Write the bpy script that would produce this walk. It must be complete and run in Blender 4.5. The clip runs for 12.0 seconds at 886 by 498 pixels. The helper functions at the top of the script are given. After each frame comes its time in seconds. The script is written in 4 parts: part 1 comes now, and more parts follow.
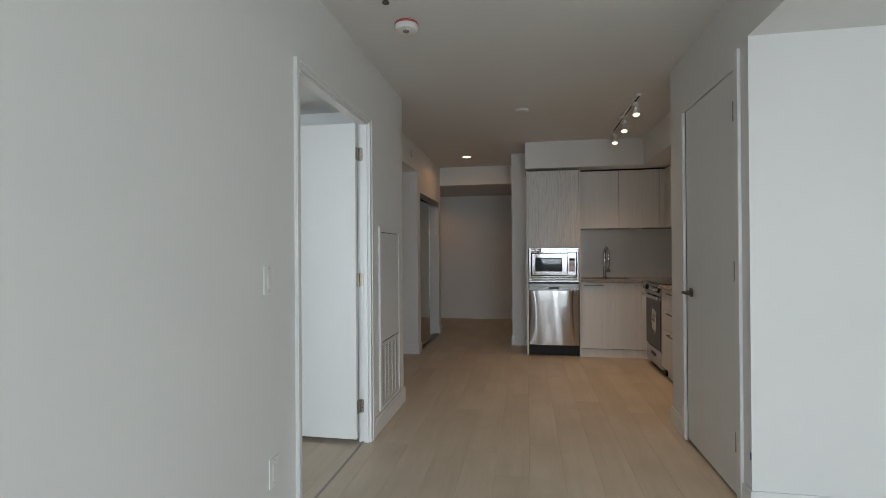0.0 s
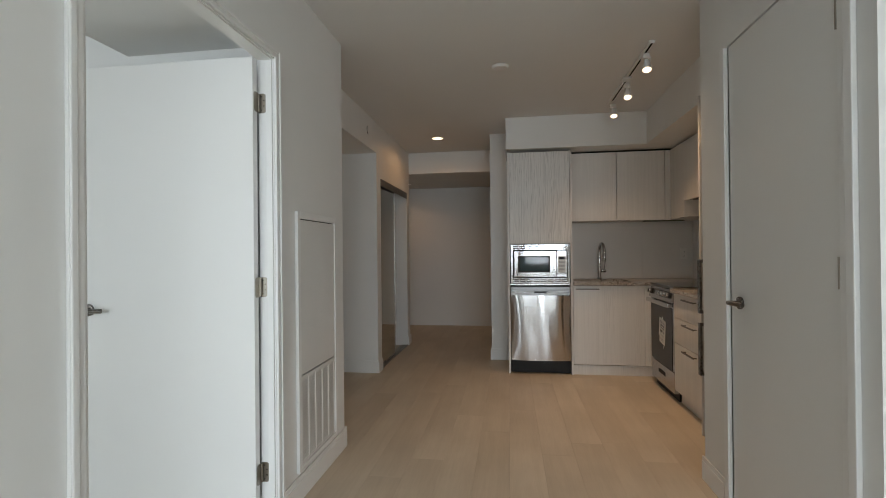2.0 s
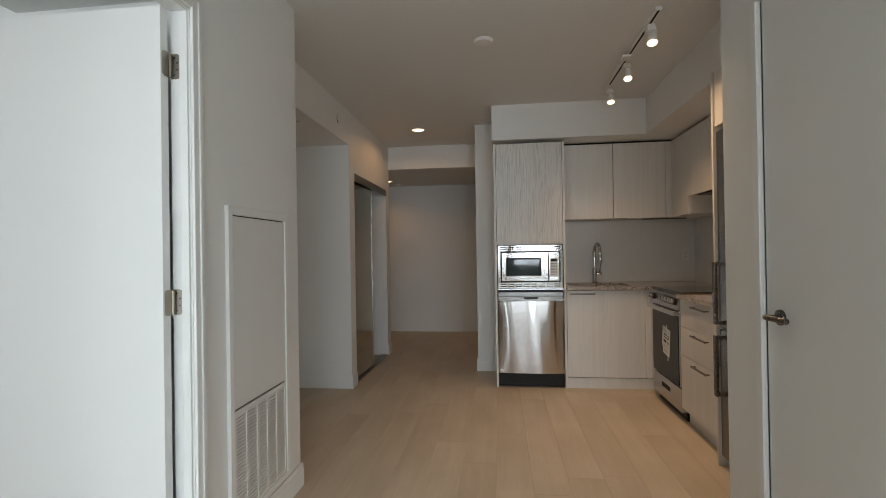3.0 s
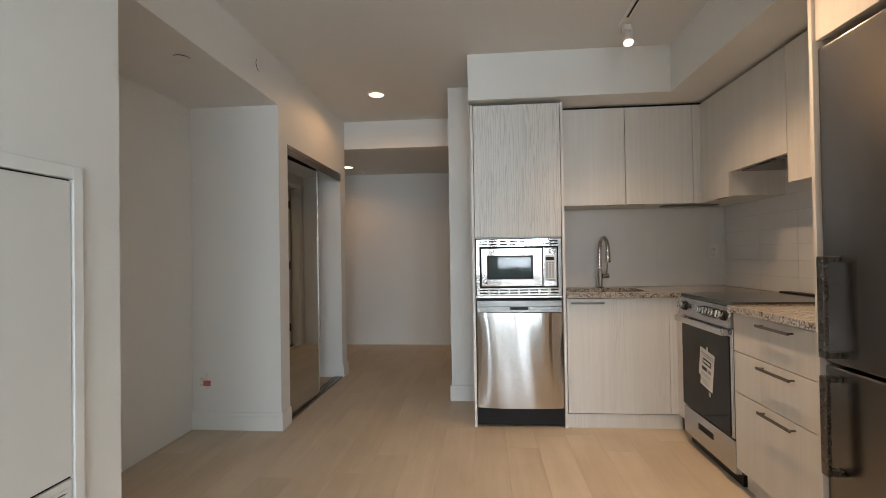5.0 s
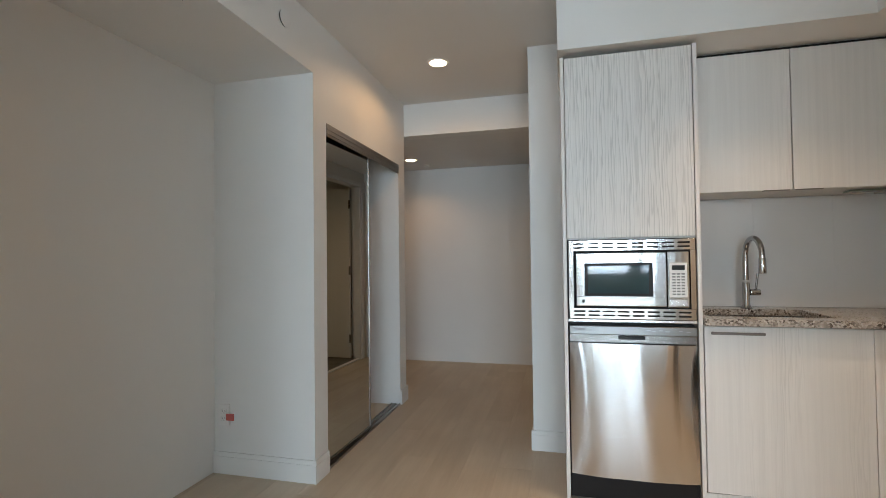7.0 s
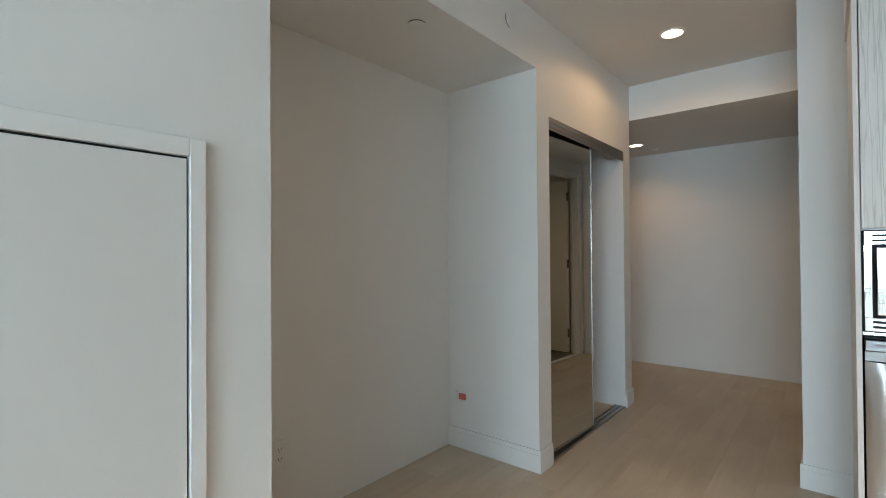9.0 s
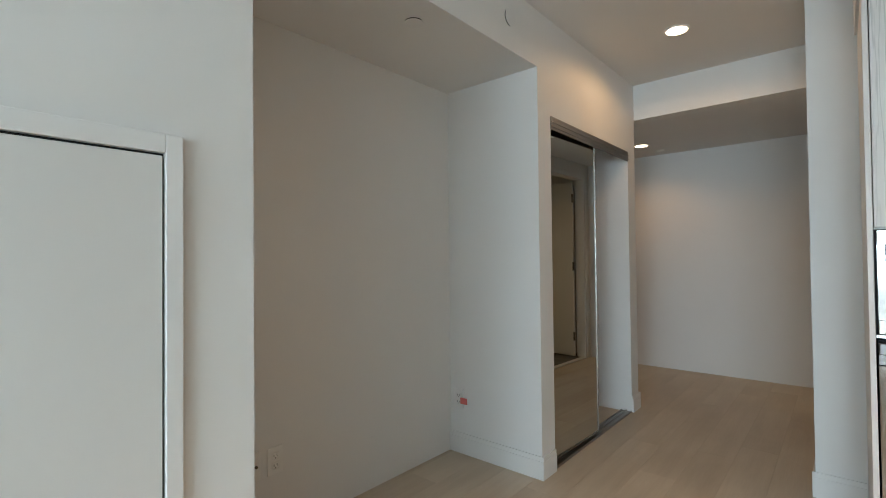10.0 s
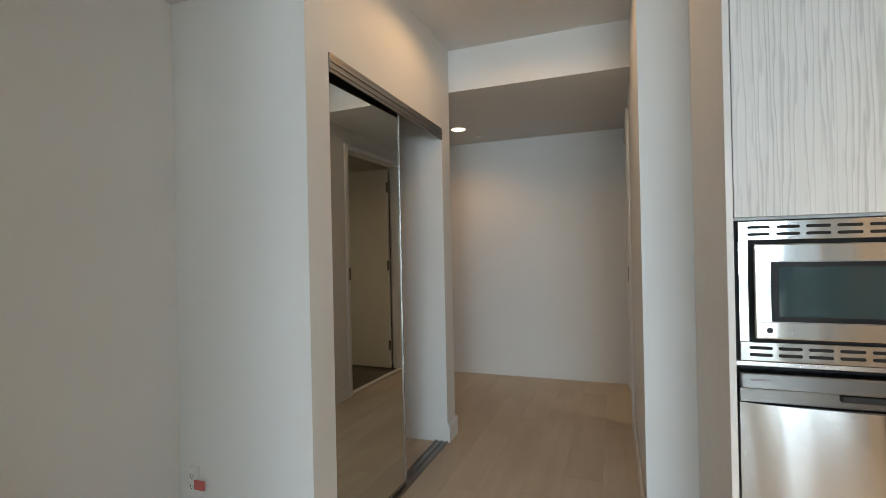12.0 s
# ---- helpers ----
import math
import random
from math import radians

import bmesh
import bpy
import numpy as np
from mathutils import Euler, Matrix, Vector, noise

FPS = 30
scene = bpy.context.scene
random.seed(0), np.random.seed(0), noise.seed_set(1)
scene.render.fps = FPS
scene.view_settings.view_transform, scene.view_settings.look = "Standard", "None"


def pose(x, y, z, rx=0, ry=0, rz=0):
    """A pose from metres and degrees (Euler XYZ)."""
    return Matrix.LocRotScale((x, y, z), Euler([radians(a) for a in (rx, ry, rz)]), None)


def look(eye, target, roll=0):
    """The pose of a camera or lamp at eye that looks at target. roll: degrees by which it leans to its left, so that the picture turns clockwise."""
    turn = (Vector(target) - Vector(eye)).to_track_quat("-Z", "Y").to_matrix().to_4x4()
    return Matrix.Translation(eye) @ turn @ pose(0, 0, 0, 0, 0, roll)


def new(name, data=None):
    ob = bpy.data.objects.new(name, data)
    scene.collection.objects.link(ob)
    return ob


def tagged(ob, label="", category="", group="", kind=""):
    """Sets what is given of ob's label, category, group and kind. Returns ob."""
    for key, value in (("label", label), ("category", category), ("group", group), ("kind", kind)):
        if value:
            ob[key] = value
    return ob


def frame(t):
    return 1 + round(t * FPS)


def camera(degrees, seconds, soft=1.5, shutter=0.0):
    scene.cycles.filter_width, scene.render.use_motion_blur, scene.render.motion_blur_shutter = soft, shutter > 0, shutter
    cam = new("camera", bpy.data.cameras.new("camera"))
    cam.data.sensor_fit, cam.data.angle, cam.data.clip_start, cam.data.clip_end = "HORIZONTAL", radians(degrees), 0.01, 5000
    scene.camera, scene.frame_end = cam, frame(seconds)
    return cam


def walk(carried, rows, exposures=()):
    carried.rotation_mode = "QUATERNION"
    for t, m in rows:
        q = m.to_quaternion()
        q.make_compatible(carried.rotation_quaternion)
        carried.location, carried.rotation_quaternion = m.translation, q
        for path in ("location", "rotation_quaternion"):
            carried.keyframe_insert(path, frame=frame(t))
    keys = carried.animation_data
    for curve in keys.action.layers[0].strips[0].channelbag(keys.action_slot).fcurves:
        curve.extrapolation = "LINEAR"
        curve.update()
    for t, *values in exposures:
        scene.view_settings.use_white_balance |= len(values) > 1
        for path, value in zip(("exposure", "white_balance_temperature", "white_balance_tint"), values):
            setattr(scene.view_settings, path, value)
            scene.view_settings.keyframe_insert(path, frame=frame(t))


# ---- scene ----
cam = camera(87.1, 12.0, soft=0.8)
PATH = [
    (0, (0.021, -0.052, 1.244), (-0.331, 1.916, 1.251), -0.4),
    (0.5, (0.056, 0.203, 1.223), (-0.302, 2.171, 1.232), -0.6),
    (1, (0.089, 0.439, 1.218), (-0.261, 2.409, 1.228), -0.6),
    (1.5, (0.078, 0.688, 1.2), (-0.259, 2.66, 1.209), -0.6),
    (2, (0.042, 0.906, 1.21), (-0.241, 2.886, 1.219), -0.6),
    (2.5, (0.048, 1.129, 1.207), (-0.196, 3.114, 1.216), -0.8),
    (3, (0.066, 1.353, 1.218), (-0.174, 3.339, 1.23), -0.9),
    (3.5, (0.074, 1.606, 1.203), (-0.154, 3.593, 1.212), -0.9),
    (5.5, (0.1, 2.633, 1.162), (-0.059, 4.626, 1.19), -0.9),
    (6, (0.052, 2.864, 1.179), (-0.105, 4.857, 1.206), -0.9),
    (6.5, (0.038, 3.062, 1.187), (-0.209, 5.047, 1.215), -0.9),
    (7, (0.009, 3.173, 1.181), (-0.476, 5.113, 1.225), -0.7),
    (7.5, (-0.038, 3.189, 1.178), (-0.771, 5.049, 1.227), -0.4),
    (7.7, (-0.047, 3.178, 1.176), (-0.893, 4.99, 1.226), -0.4),
    (9.3, (-0.041, 3.155, 1.191), (-1.344, 4.672, 1.209), -0.4),
    (9.5, (-0.04, 3.157, 1.191), (-1.345, 4.672, 1.21), -0.4),
    (10, (-0.04, 3.212, 1.183), (-1.344, 4.728, 1.217), -0.6),
    (10.5, (-0.104, 3.37, 1.193), (-1.365, 4.922, 1.215), -0.6),
    (11, (-0.182, 3.567, 1.19), (-1.214, 5.28, 1.217), -0.8),
    (11.5, (-0.221, 3.804, 1.19), (-1.034, 5.631, 1.2), -1.2),
    (12, (-0.265, 4.064, 1.203), (-0.958, 5.94, 1.208), -1.2),
]
EXPOSURES = (
    (0.0, -1.76, 6260, 11),
    (1.0, -1.64, 6320, 11),
    (2.5, -1.35, 6430, 10),
    (3.5, -1.2, 6320, 10),
    (5.5, -0.45, 6080, 8),
    (6.5, -0.35, 5780, 6),
    (9.5, -0.34, 5580, 2),
    (10.5, -0.25, 5830, 3),
    (12.0, -0.18, 5780, 3),
)
walk(cam, [(t, look(eye, target, roll)) for t, eye, target, roll in PATH], EXPOSURES)

# ---- light ----
world = bpy.data.worlds.new("world")
scene.world = world
world.use_nodes = True
wn = world.node_tree.nodes
sky = wn.new("ShaderNodeTexSky")
sky.sky_type = "NISHITA"
sky.sun_disc = False
sky.sun_elevation = radians(38)
sky.sun_rotation = radians(200)
wn["Background"].inputs[1].default_value = 0.08
world.node_tree.links.new(sky.outputs[0], wn["Background"].inputs[0])


def area_lamp(name, m, w, h, power, colour):
    d = bpy.data.lights.new(name, "AREA")
    d.shape, d.size, d.size_y, d.energy, d.color = "RECTANGLE", w, h, power, colour
    ob = new(name, d)
    ob.matrix_world = m
    return ob


def spot_lamp(name, eye, target, power, colour, angle, radius, blend=1.0):
    d = bpy.data.lights.new(name, "SPOT")
    d.energy, d.color, d.spot_size, d.spot_blend, d.shadow_soft_size = power, colour, radians(angle), blend, radius
    ob = new(name, d)
    ob.matrix_world = look(eye, target)
    return ob


DAY = (0.84, 0.94, 1.0)
WARM = (1.0, 0.62, 0.33)
AMBER = (1.0, 0.53, 0.21)
for x0, x1, power in ((-0.75, 0.2, 66), (0.45, 1.55, 176), (1.85, 3.0, 128)):
    c = (x0 + x1) / 2
    area_lamp("living_daylight", look((c, -2.95, 1.42), (c, -1.95, 0.1)), x1 - x0, 2.0, power * (x1 - x0), DAY)
area_lamp("bedroom_daylight", look((-2.6, -3.05, 1.4), (-2.6, 0, 0.2)), 2.4, 2.0, 240, DAY)
spot_lamp("ceiling_spot", (-0.763, 6.188, 2.478), (-0.763, 6.188, 0), 13.5, AMBER, 172, 0.05, 0.35)
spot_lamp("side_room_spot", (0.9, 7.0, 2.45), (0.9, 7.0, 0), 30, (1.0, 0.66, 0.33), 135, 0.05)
spot_lamp("hall_spot", (-1.5, 7.85, 2.205), (-1.5, 7.85, 0), 10, (1.0, 0.5, 0.19), 150, 0.05, 0.7)
for sx, sy in ((0.947, 4.125), (0.96, 4.68), (0.965, 5.185)):
    spot_lamp("track_spot", (sx - 0.01, sy - 0.045, 2.352), (sx + 0.05, sy - 0.4, 0), 60, WARM, 116, 0.025)


# ---- materials ----
class Mat:
    def __init__(self, name, colour, rough=0.5, metal=0.0):
        self.m = bpy.data.materials.new(name)
        self.m.use_nodes = True
        self.t = self.m.node_tree
        self.b = self.t.nodes["Principled BSDF"]
        self.b.inputs["Base Color"].default_value = (*colour, 1)
        self.b.inputs["Roughness"].default_value = rough
        self.b.inputs["Metallic"].default_value = metal

    def node(self, kind, **values):
        n = self.t.nodes.new(kind)
        for k, v in values.items():
            n.inputs[k.replace("_", " ")].default_value = v
        return n

    def link(self, a, b):
        self.t.links.new(a, b)

    def coords(self, scale=(1, 1, 1)):
        c = self.node("ShaderNodeTexCoord")
        mp = self.node("ShaderNodeMapping", Scale=scale)
        self.link(c.outputs["Object"], mp.inputs[0])
        return mp.outputs[0]

    def noise(self, vec, scale, detail=3.0, rough=0.5, warp=0.0):
        n = self.node("ShaderNodeTexNoise", Scale=scale, Detail=detail, Roughness=rough, Distortion=warp)
        self.link(vec, n.inputs["Vector"])
        return n.outputs["Fac"]

    def ramp(self, fac, stops):
        r = self.node("ShaderNodeValToRGB")
        e = r.color_ramp.elements
        while len(e) < len(stops):
            e.new(0.5)
        for el, (p, c) in zip(e, stops):
            el.position = p
            el.color = (*c, 1) if len(c) == 3 else c
        self.link(fac, r.inputs[0])
        return r.outputs[0]

    def mix(self, fac, a, b, mode="MIX"):
        n = self.t.nodes.new("ShaderNodeMix")
        n.data_type, n.blend_type = "RGBA", mode
        for sock, v in ((n.inputs[0], fac), (n.inputs[6], a), (n.inputs[7], b)):
            if isinstance(v, (int, float)):
                sock.default_value = v
            elif isinstance(v, tuple):
                sock.default_value = (*v, 1)
            else:
                self.link(v, sock)
        return n.outputs[2]

    def bump(self, height, strength, distance=0.01):
        n = self.node("ShaderNodeBump", Strength=strength, Distance=distance)
        self.link(height, n.inputs["Height"])
        self.link(n.outputs[0], self.b.inputs["Normal"])

    def colour(self, out):
        self.link(out, self.b.inputs["Base Color"])

    def rough(self, out):
        self.link(out, self.b.inputs["Roughness"])


def grey(v):
    return (v, v, v)


def paint(name, colour, rough, blotch=0.03, grain=0.06, size=400):
    k = Mat(name, colour, rough)
    v = k.coords()
    lo = tuple(c * (1 - blotch) for c in colour)
    k.colour(k.ramp(k.noise(v, 1.3, 4), ((0.3, lo), (0.7, colour))))
    k.rough(k.ramp(k.noise(v, 9, 3), ((0.3, grey(rough - 0.05)), (0.7, grey(rough + 0.06)))))
    k.bump(k.noise(v, size, 2), grain, 0.002)
    return k.m


def laminate(name, light, dark, cross, strength, grooves=0.0):
    """Pale textured laminate with long streaks along z (or another axis, by cross)."""
    k = Mat(name, light, 0.5)
    oi = k.node("ShaderNodeObjectInfo")
    c = k.node("ShaderNodeTexCoord")
    mp = k.node("ShaderNodeMapping", Scale=cross)
    add = k.node("ShaderNodeVectorMath")
    add.operation = "ADD"
    sc = k.node("ShaderNodeVectorMath")
    sc.operation = "SCALE"
    sc.inputs["Scale"].default_value = 7.0
    k.link(oi.outputs["Random"], sc.inputs[0])
    k.link(c.outputs["Object"], add.inputs[0])
    k.link(sc.outputs[0], add.inputs[1])
    k.link(add.outputs[0], mp.inputs[0])
    v = mp.outputs[0]
    fine = k.noise(v, 1.0, 2.5, 0.5, 0.9)
    broad = k.noise(v, 0.22, 2)
    streak = k.ramp(fine, ((0.36, grey(0.9)), (0.42, grey(0.55)), (0.47, grey(0.0)), (0.6, grey(0.0)), (0.68, grey(0.35))))
    body = k.ramp(broad, ((0.35, tuple(a * 0.95 for a in light)), (0.65, light)))
    patch = k.ramp(k.noise(v, 0.1, 2), ((0.4, grey(0.12)), (0.6, grey(1))))
    streak = k.mix(1.0, streak, patch, "MULTIPLY")
    if grooves:
        # wavy pressed grooves about a centimetre apart, running up the door
        gm = k.node("ShaderNodeMapping", Scale=(1, 1, 0.055))
        k.link(add.outputs[0], gm.inputs[0])
        wave = k.node("ShaderNodeTexWave", Scale=20.0, Distortion=17.0, Detail=3.0, Detail_Scale=1.3, Detail_Roughness=0.6)
        k.link(gm.outputs[0], wave.inputs["Vector"])
        line = k.ramp(wave.outputs["Fac"], ((0.0, grey(0.8)), (0.2, grey(0.35)), (0.45, grey(0.0))))
        mask = k.ramp(k.noise(gm.outputs[0], 7.0, 3), ((grooves, grey(0.05)), (grooves + 0.2, grey(1))))
        grain = k.ramp(fine, ((0.36, grey(0.4)), (0.5, grey(0.05))))
        line = k.mix(1.0, line, mask, "MULTIPLY")
        streak = k.mix(0.25, line, grain)
        patch = mask
        fine = wave.outputs["Fac"]
    amount = k.node("ShaderNodeMath")
    amount.operation = "MULTIPLY"
    k.link(streak, amount.inputs[0])
    amount.inputs[1].default_value = strength
    k.colour(k.mix(amount.outputs[0], body, dark))
    k.bump(k.mix(1.0, fine, patch, "MULTIPLY"), 0.3, 0.002)
    return k.m


def brushed(name, colour, rough, stretch, aniso=0.0, warp=0.0):
    k = Mat(name, colour, rough, 1.0)
    if aniso:
        tn = k.t.nodes.new("ShaderNodeTangent")
        tn.direction_type = "UV_MAP"
        k.b.inputs["Anisotropic"].default_value = aniso
        k.link(tn.outputs[0], k.b.inputs["Tangent"])
        v = k.coords((1.5, 1.5, 260))
        k.colour(k.ramp(k.noise(v, 1.0, 2), ((0.3, tuple(c * 0.965 for c in colour)), (0.7, colour))))
        if warp:
            k.bump(k.noise(k.coords((6, 6, 0.7)), 1.0, 1), warp, 0.02)
    else:
        n = k.noise(k.coords(stretch), 1.0, 4, 0.6)
        k.rough(k.ramp(n, ((0.3, grey(rough - 0.05)), (0.7, grey(rough + 0.07)))))
        k.bump(n, 0.025, 0.001)
    return k.m


WALL = paint("wall_paint", (0.79, 0.79, 0.775), 0.6)
CEIL = paint("ceiling_paint", (0.77, 0.77, 0.76), 0.75, 0.02, 0.12, 260)
TRIM = paint("trim_paint", (0.8, 0.8, 0.79), 0.38, 0.015, 0.02)
BASE = paint("baseboard_paint", (0.8, 0.8, 0.785), 0.42, 0.02, 0.02)
DOOR = paint("door_paint", (0.79, 0.79, 0.775), 0.42, 0.02, 0.03)
PANEL = paint("access_panel_paint", (0.74, 0.735, 0.715), 0.45, 0.02, 0.03)
PLASTIC = paint("white_plastic", (0.8, 0.8, 0.78), 0.32, 0.01, 0.01)
CAB = laminate("textured_laminate", (0.77, 0.755, 0.73), (0.4, 0.39, 0.375), (230, 230, 5), 0.85, 0.34)
CAB_SOFT = laminate("soft_laminate", (0.77, 0.755, 0.73), (0.4, 0.39, 0.375), (230, 230, 5), 0.5, 0.52)
CAB_PLAIN = laminate("smooth_laminate", (0.71, 0.685, 0.645), (0.57, 0.54, 0.5), (90, 90, 1.4), 0.35)
CAB_EDGE = paint("white_edge_band", (0.74, 0.72, 0.69), 0.45)
STEEL = brushed("stainless_steel", (0.55, 0.55, 0.555), 0.27, (3, 400, 400), 0.6)
STEEL_BRIGHT = brushed("bright_stainless", (0.5, 0.5, 0.505), 0.1, (3, 300, 300), 0.8, 0.14)
STEEL_V = brushed("stainless_door", (0.61, 0.61, 0.62), 0.15, (3, 400, 400), 0.97, 0.04)
STEEL_GREY = brushed("grey_stainless", (0.2, 0.2, 0.2), 0.3, (3, 3, 300), 0.6)
STEEL_DARK = brushed("dark_stainless", (0.2, 0.195, 0.19), 0.27, (3, 3, 300), 0.6)
NICKEL = brushed("satin_nickel", (0.17, 0.158, 0.145), 0.28, (90, 90, 90))
HINGE = brushed("hinge_nickel", (0.36, 0.33, 0.285), 0.34, (90, 90, 90))
CHROME = Mat("chrome", (0.5, 0.5, 0.51), 0.05, 1.0).m
BRONZE = brushed("pull_bronze", (0.2, 0.18, 0.165), 0.38, (60, 60, 60))
ALU = brushed("closet_aluminium", (0.36, 0.34, 0.32), 0.35, (200, 4, 200))
MIRROR = Mat("mirror_glass", (0.66, 0.68, 0.655), 0.015, 1.0).m
BLACK = Mat("black_plastic", (0.009, 0.009, 0.01), 0.42).m
BLACK.node_tree.nodes["Principled BSDF"].inputs["Specular IOR Level"].default_value = 0.3
# near-black colour that stands in for the shade inside gaps, slots and recesses
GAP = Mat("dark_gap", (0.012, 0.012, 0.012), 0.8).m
GLASSTOP = Mat("black_glass", (0.02, 0.021, 0.022), 0.13).m
GLASSTOP.node_tree.nodes["Principled BSDF"].inputs["Specular IOR Level"].default_value = 0.9
OVENGLASS = Mat("oven_glass", (0.01, 0.0105, 0.012), 0.1).m
OVENGLASS.node_tree.nodes["Principled BSDF"].inputs["Specular IOR Level"].default_value = 0.2
MWGLASS = Mat("microwave_glass", (0.02, 0.045, 0.052), 0.05).m
MWBLACK = Mat("microwave_black", (0.012, 0.012, 0.013), 0.35).m
MWBLACK.node_tree.nodes["Principled BSDF"].inputs["Specular IOR Level"].default_value = 0.15
MWGLASS.node_tree.nodes["Principled BSDF"].inputs["Specular IOR Level"].default_value = 0.6
STRIPGLASS = Mat("strip_glass", (0.16, 0.19, 0.15), 0.25).m
PAPER = paint("label_paper", (0.78, 0.77, 0.74), 0.7)
INK = Mat("label_ink", (0.04, 0.04, 0.045), 0.7).m
GREYPRINT = Mat("grey_print", (0.25, 0.25, 0.26), 0.5).m
RED = Mat("red_plastic", (0.55, 0.13, 0.11), 0.5).m
BLUE = Mat("blue_tape", (0.02, 0.09, 0.32), 0.6).m
DARKTILE = paint("dark_floor_tile", (0.09, 0.085, 0.08), 0.4)


def lamp_face(name, colour, power):
    k = Mat(name, (0.9, 0.9, 0.9), 0.4)
    k.b.inputs["Emission Color"].default_value = (*colour, 1)
    k.b.inputs["Emission Strength"].default_value = power
    return k.m


GLOW = lamp_face("lamp_diffuser", (1.0, 0.72, 0.45), 8)


def granite():
    k = Mat("granite", (0.4, 0.36, 0.31), 0.09)
    v = k.coords()
    vo = k.node("ShaderNodeTexVoronoi", Scale=130.0)
    k.link(v, vo.inputs["Vector"])
    sep = k.node("ShaderNodeSeparateColor")
    k.link(vo.outputs["Color"], sep.inputs[0])
    base = k.ramp(sep.outputs[0], ((0.0, (0.02, 0.018, 0.017)), (0.2, (0.13, 0.1, 0.08)), (0.38, (0.3, 0.265, 0.225)), (0.62, (0.41, 0.375, 0.33)), (0.87, (0.56, 0.53, 0.49))))
    k.colour(k.mix(k.ramp(k.noise(v, 28, 4), ((0.42, grey(0)), (0.6, grey(0.55)))), base, (0.37, 0.34, 0.305)))
    return k.m


GRANITE = granite()


def oak():
    k = Mat("pale_oak_plank", (0.5, 0.4, 0.3), 0.42)
    oi = k.node("ShaderNodeObjectInfo")
    c = k.node("ShaderNodeTexCoord")
    sc = k.node("ShaderNodeVectorMath")
    sc.operation = "SCALE"
    sc.inputs["Scale"].default_value = 37.0
    k.link(oi.outputs["Random"], sc.inputs[0])
    add = k.node("ShaderNodeVectorMath")
    add.operation = "ADD"
    k.link(c.outputs["Object"], add.inputs[0])
    k.link(sc.outputs[0], add.inputs[1])
    mp = k.node("ShaderNodeMapping", Scale=(14, 0.9, 14))
    k.link(add.outputs[0], mp.inputs[0])
    v = mp.outputs[0]
    grain = k.noise(v, 1.0, 6, 0.6)
    fine = k.noise(v, 9.0, 3, 0.6)
    cloud = k.noise(add.outputs[0], 1.6, 3)
    tone = k.ramp(oi.outputs["Random"], ((0.0, (0.552, 0.48, 0.382)), (0.5, (0.58, 0.507, 0.406)), (1.0, (0.602, 0.53, 0.428))))
    g = k.ramp(grain, ((0.35, (0.94, 0.925, 0.905)), (0.62, (1.03, 1.03, 1.03))))
    f = k.ramp(fine, ((0.35, (0.975, 0.97, 0.965)), (0.6, (1.01, 1.01, 1.01))))
    cl = k.ramp(cloud, ((0.3, (0.9, 0.885, 0.865)), (0.7, (1.06, 1.06, 1.06))))
    k.colour(k.mix(1.0, k.mix(1.0, k.mix(1.0, tone, g, "MULTIPLY"), f, "MULTIPLY"), cl, "MULTIPLY"))
    k.rough(k.ramp(grain, ((0.3, grey(0.42)), (0.7, grey(0.55)))))
    k.b.inputs["Specular IOR Level"].default_value = 0.32
    k.bump(fine, 0.05, 0.002)
    return k.m


OAK = oak()


def splash():
    k = Mat("glazed_grey_tile", (0.58, 0.575, 0.56), 0.14)
    v = k.coords()
    k.colour(k.ramp(k.noise(v, 2.5, 3), ((0.3, (0.72, 0.72, 0.71)), (0.7, (0.76, 0.76, 0.75)))))
    k.bump(k.noise(v, 14, 2), 0.04, 0.004)
    return k.m


TILE = splash()
GROUT = paint("grout", (0.76, 0.76, 0.75), 0.8)
GROUT_GREY = paint("grey_grout", (0.56, 0.555, 0.545), 0.85)
PANE = Mat("window_glass", (1, 1, 1), 0.0).m
PANE.node_tree.nodes["Principled BSDF"].inputs["Transmission Weight"].default_value = 1.0
PANE.node_tree.nodes["Principled BSDF"].inputs["IOR"].default_value = 1.45

# ---- mesh helpers ----
ORIGIN = {}


def thing(name, at=(0, 0, 0), label="", category="", group="", kind=""):
    ob = new(name)
    ob.empty_display_size = 0.05
    ob.location = at
    ORIGIN[ob.name] = Vector(at)
    return tagged(ob, label, category, group, kind)


def finish(bm, name, mat, origin, smooth):
    me = bpy.data.meshes.new(name)
    if origin is not None:
        bmesh.ops.translate(bm, verts=bm.verts, vec=-origin)
    bmesh.ops.recalc_face_normals(bm, faces=bm.faces)
    if mat in (STEEL, STEEL_V, STEEL_GREY, STEEL_BRIGHT, STEEL_DARK):
        uv = bm.loops.layers.uv.new("grain")
        for f in bm.faces:
            for lp in f.loops:
                lp[uv].uv = (lp.vert.co.z, lp.vert.co.x + lp.vert.co.y)
    bm.to_mesh(me)
    bm.free()
    me.materials.append(mat)
    if smooth:
        for p in me.polygons:
            p.use_smooth = True
        me.set_sharp_from_angle(angle=radians(35))
    return me


def part(name, bm, mat, parent, label="", smooth=False):
    """One mesh, given in world metres, as a part of a thing or of a part."""
    o = ORIGIN[parent.name]
    ob = new(name, finish(bm, name, mat, o, smooth))
    ob.parent = parent
    ORIGIN[ob.name] = o
    return tagged(ob, label)


def solid(name, bm, mat, label="", category="", kind="", group="", smooth=False):
    """One mesh that is a whole thing or a piece of the setting."""
    ob = new(name, finish(bm, name, mat, None, smooth))
    ORIGIN[ob.name] = Vector((0, 0, 0))
    return tagged(ob, label, category, group, kind)


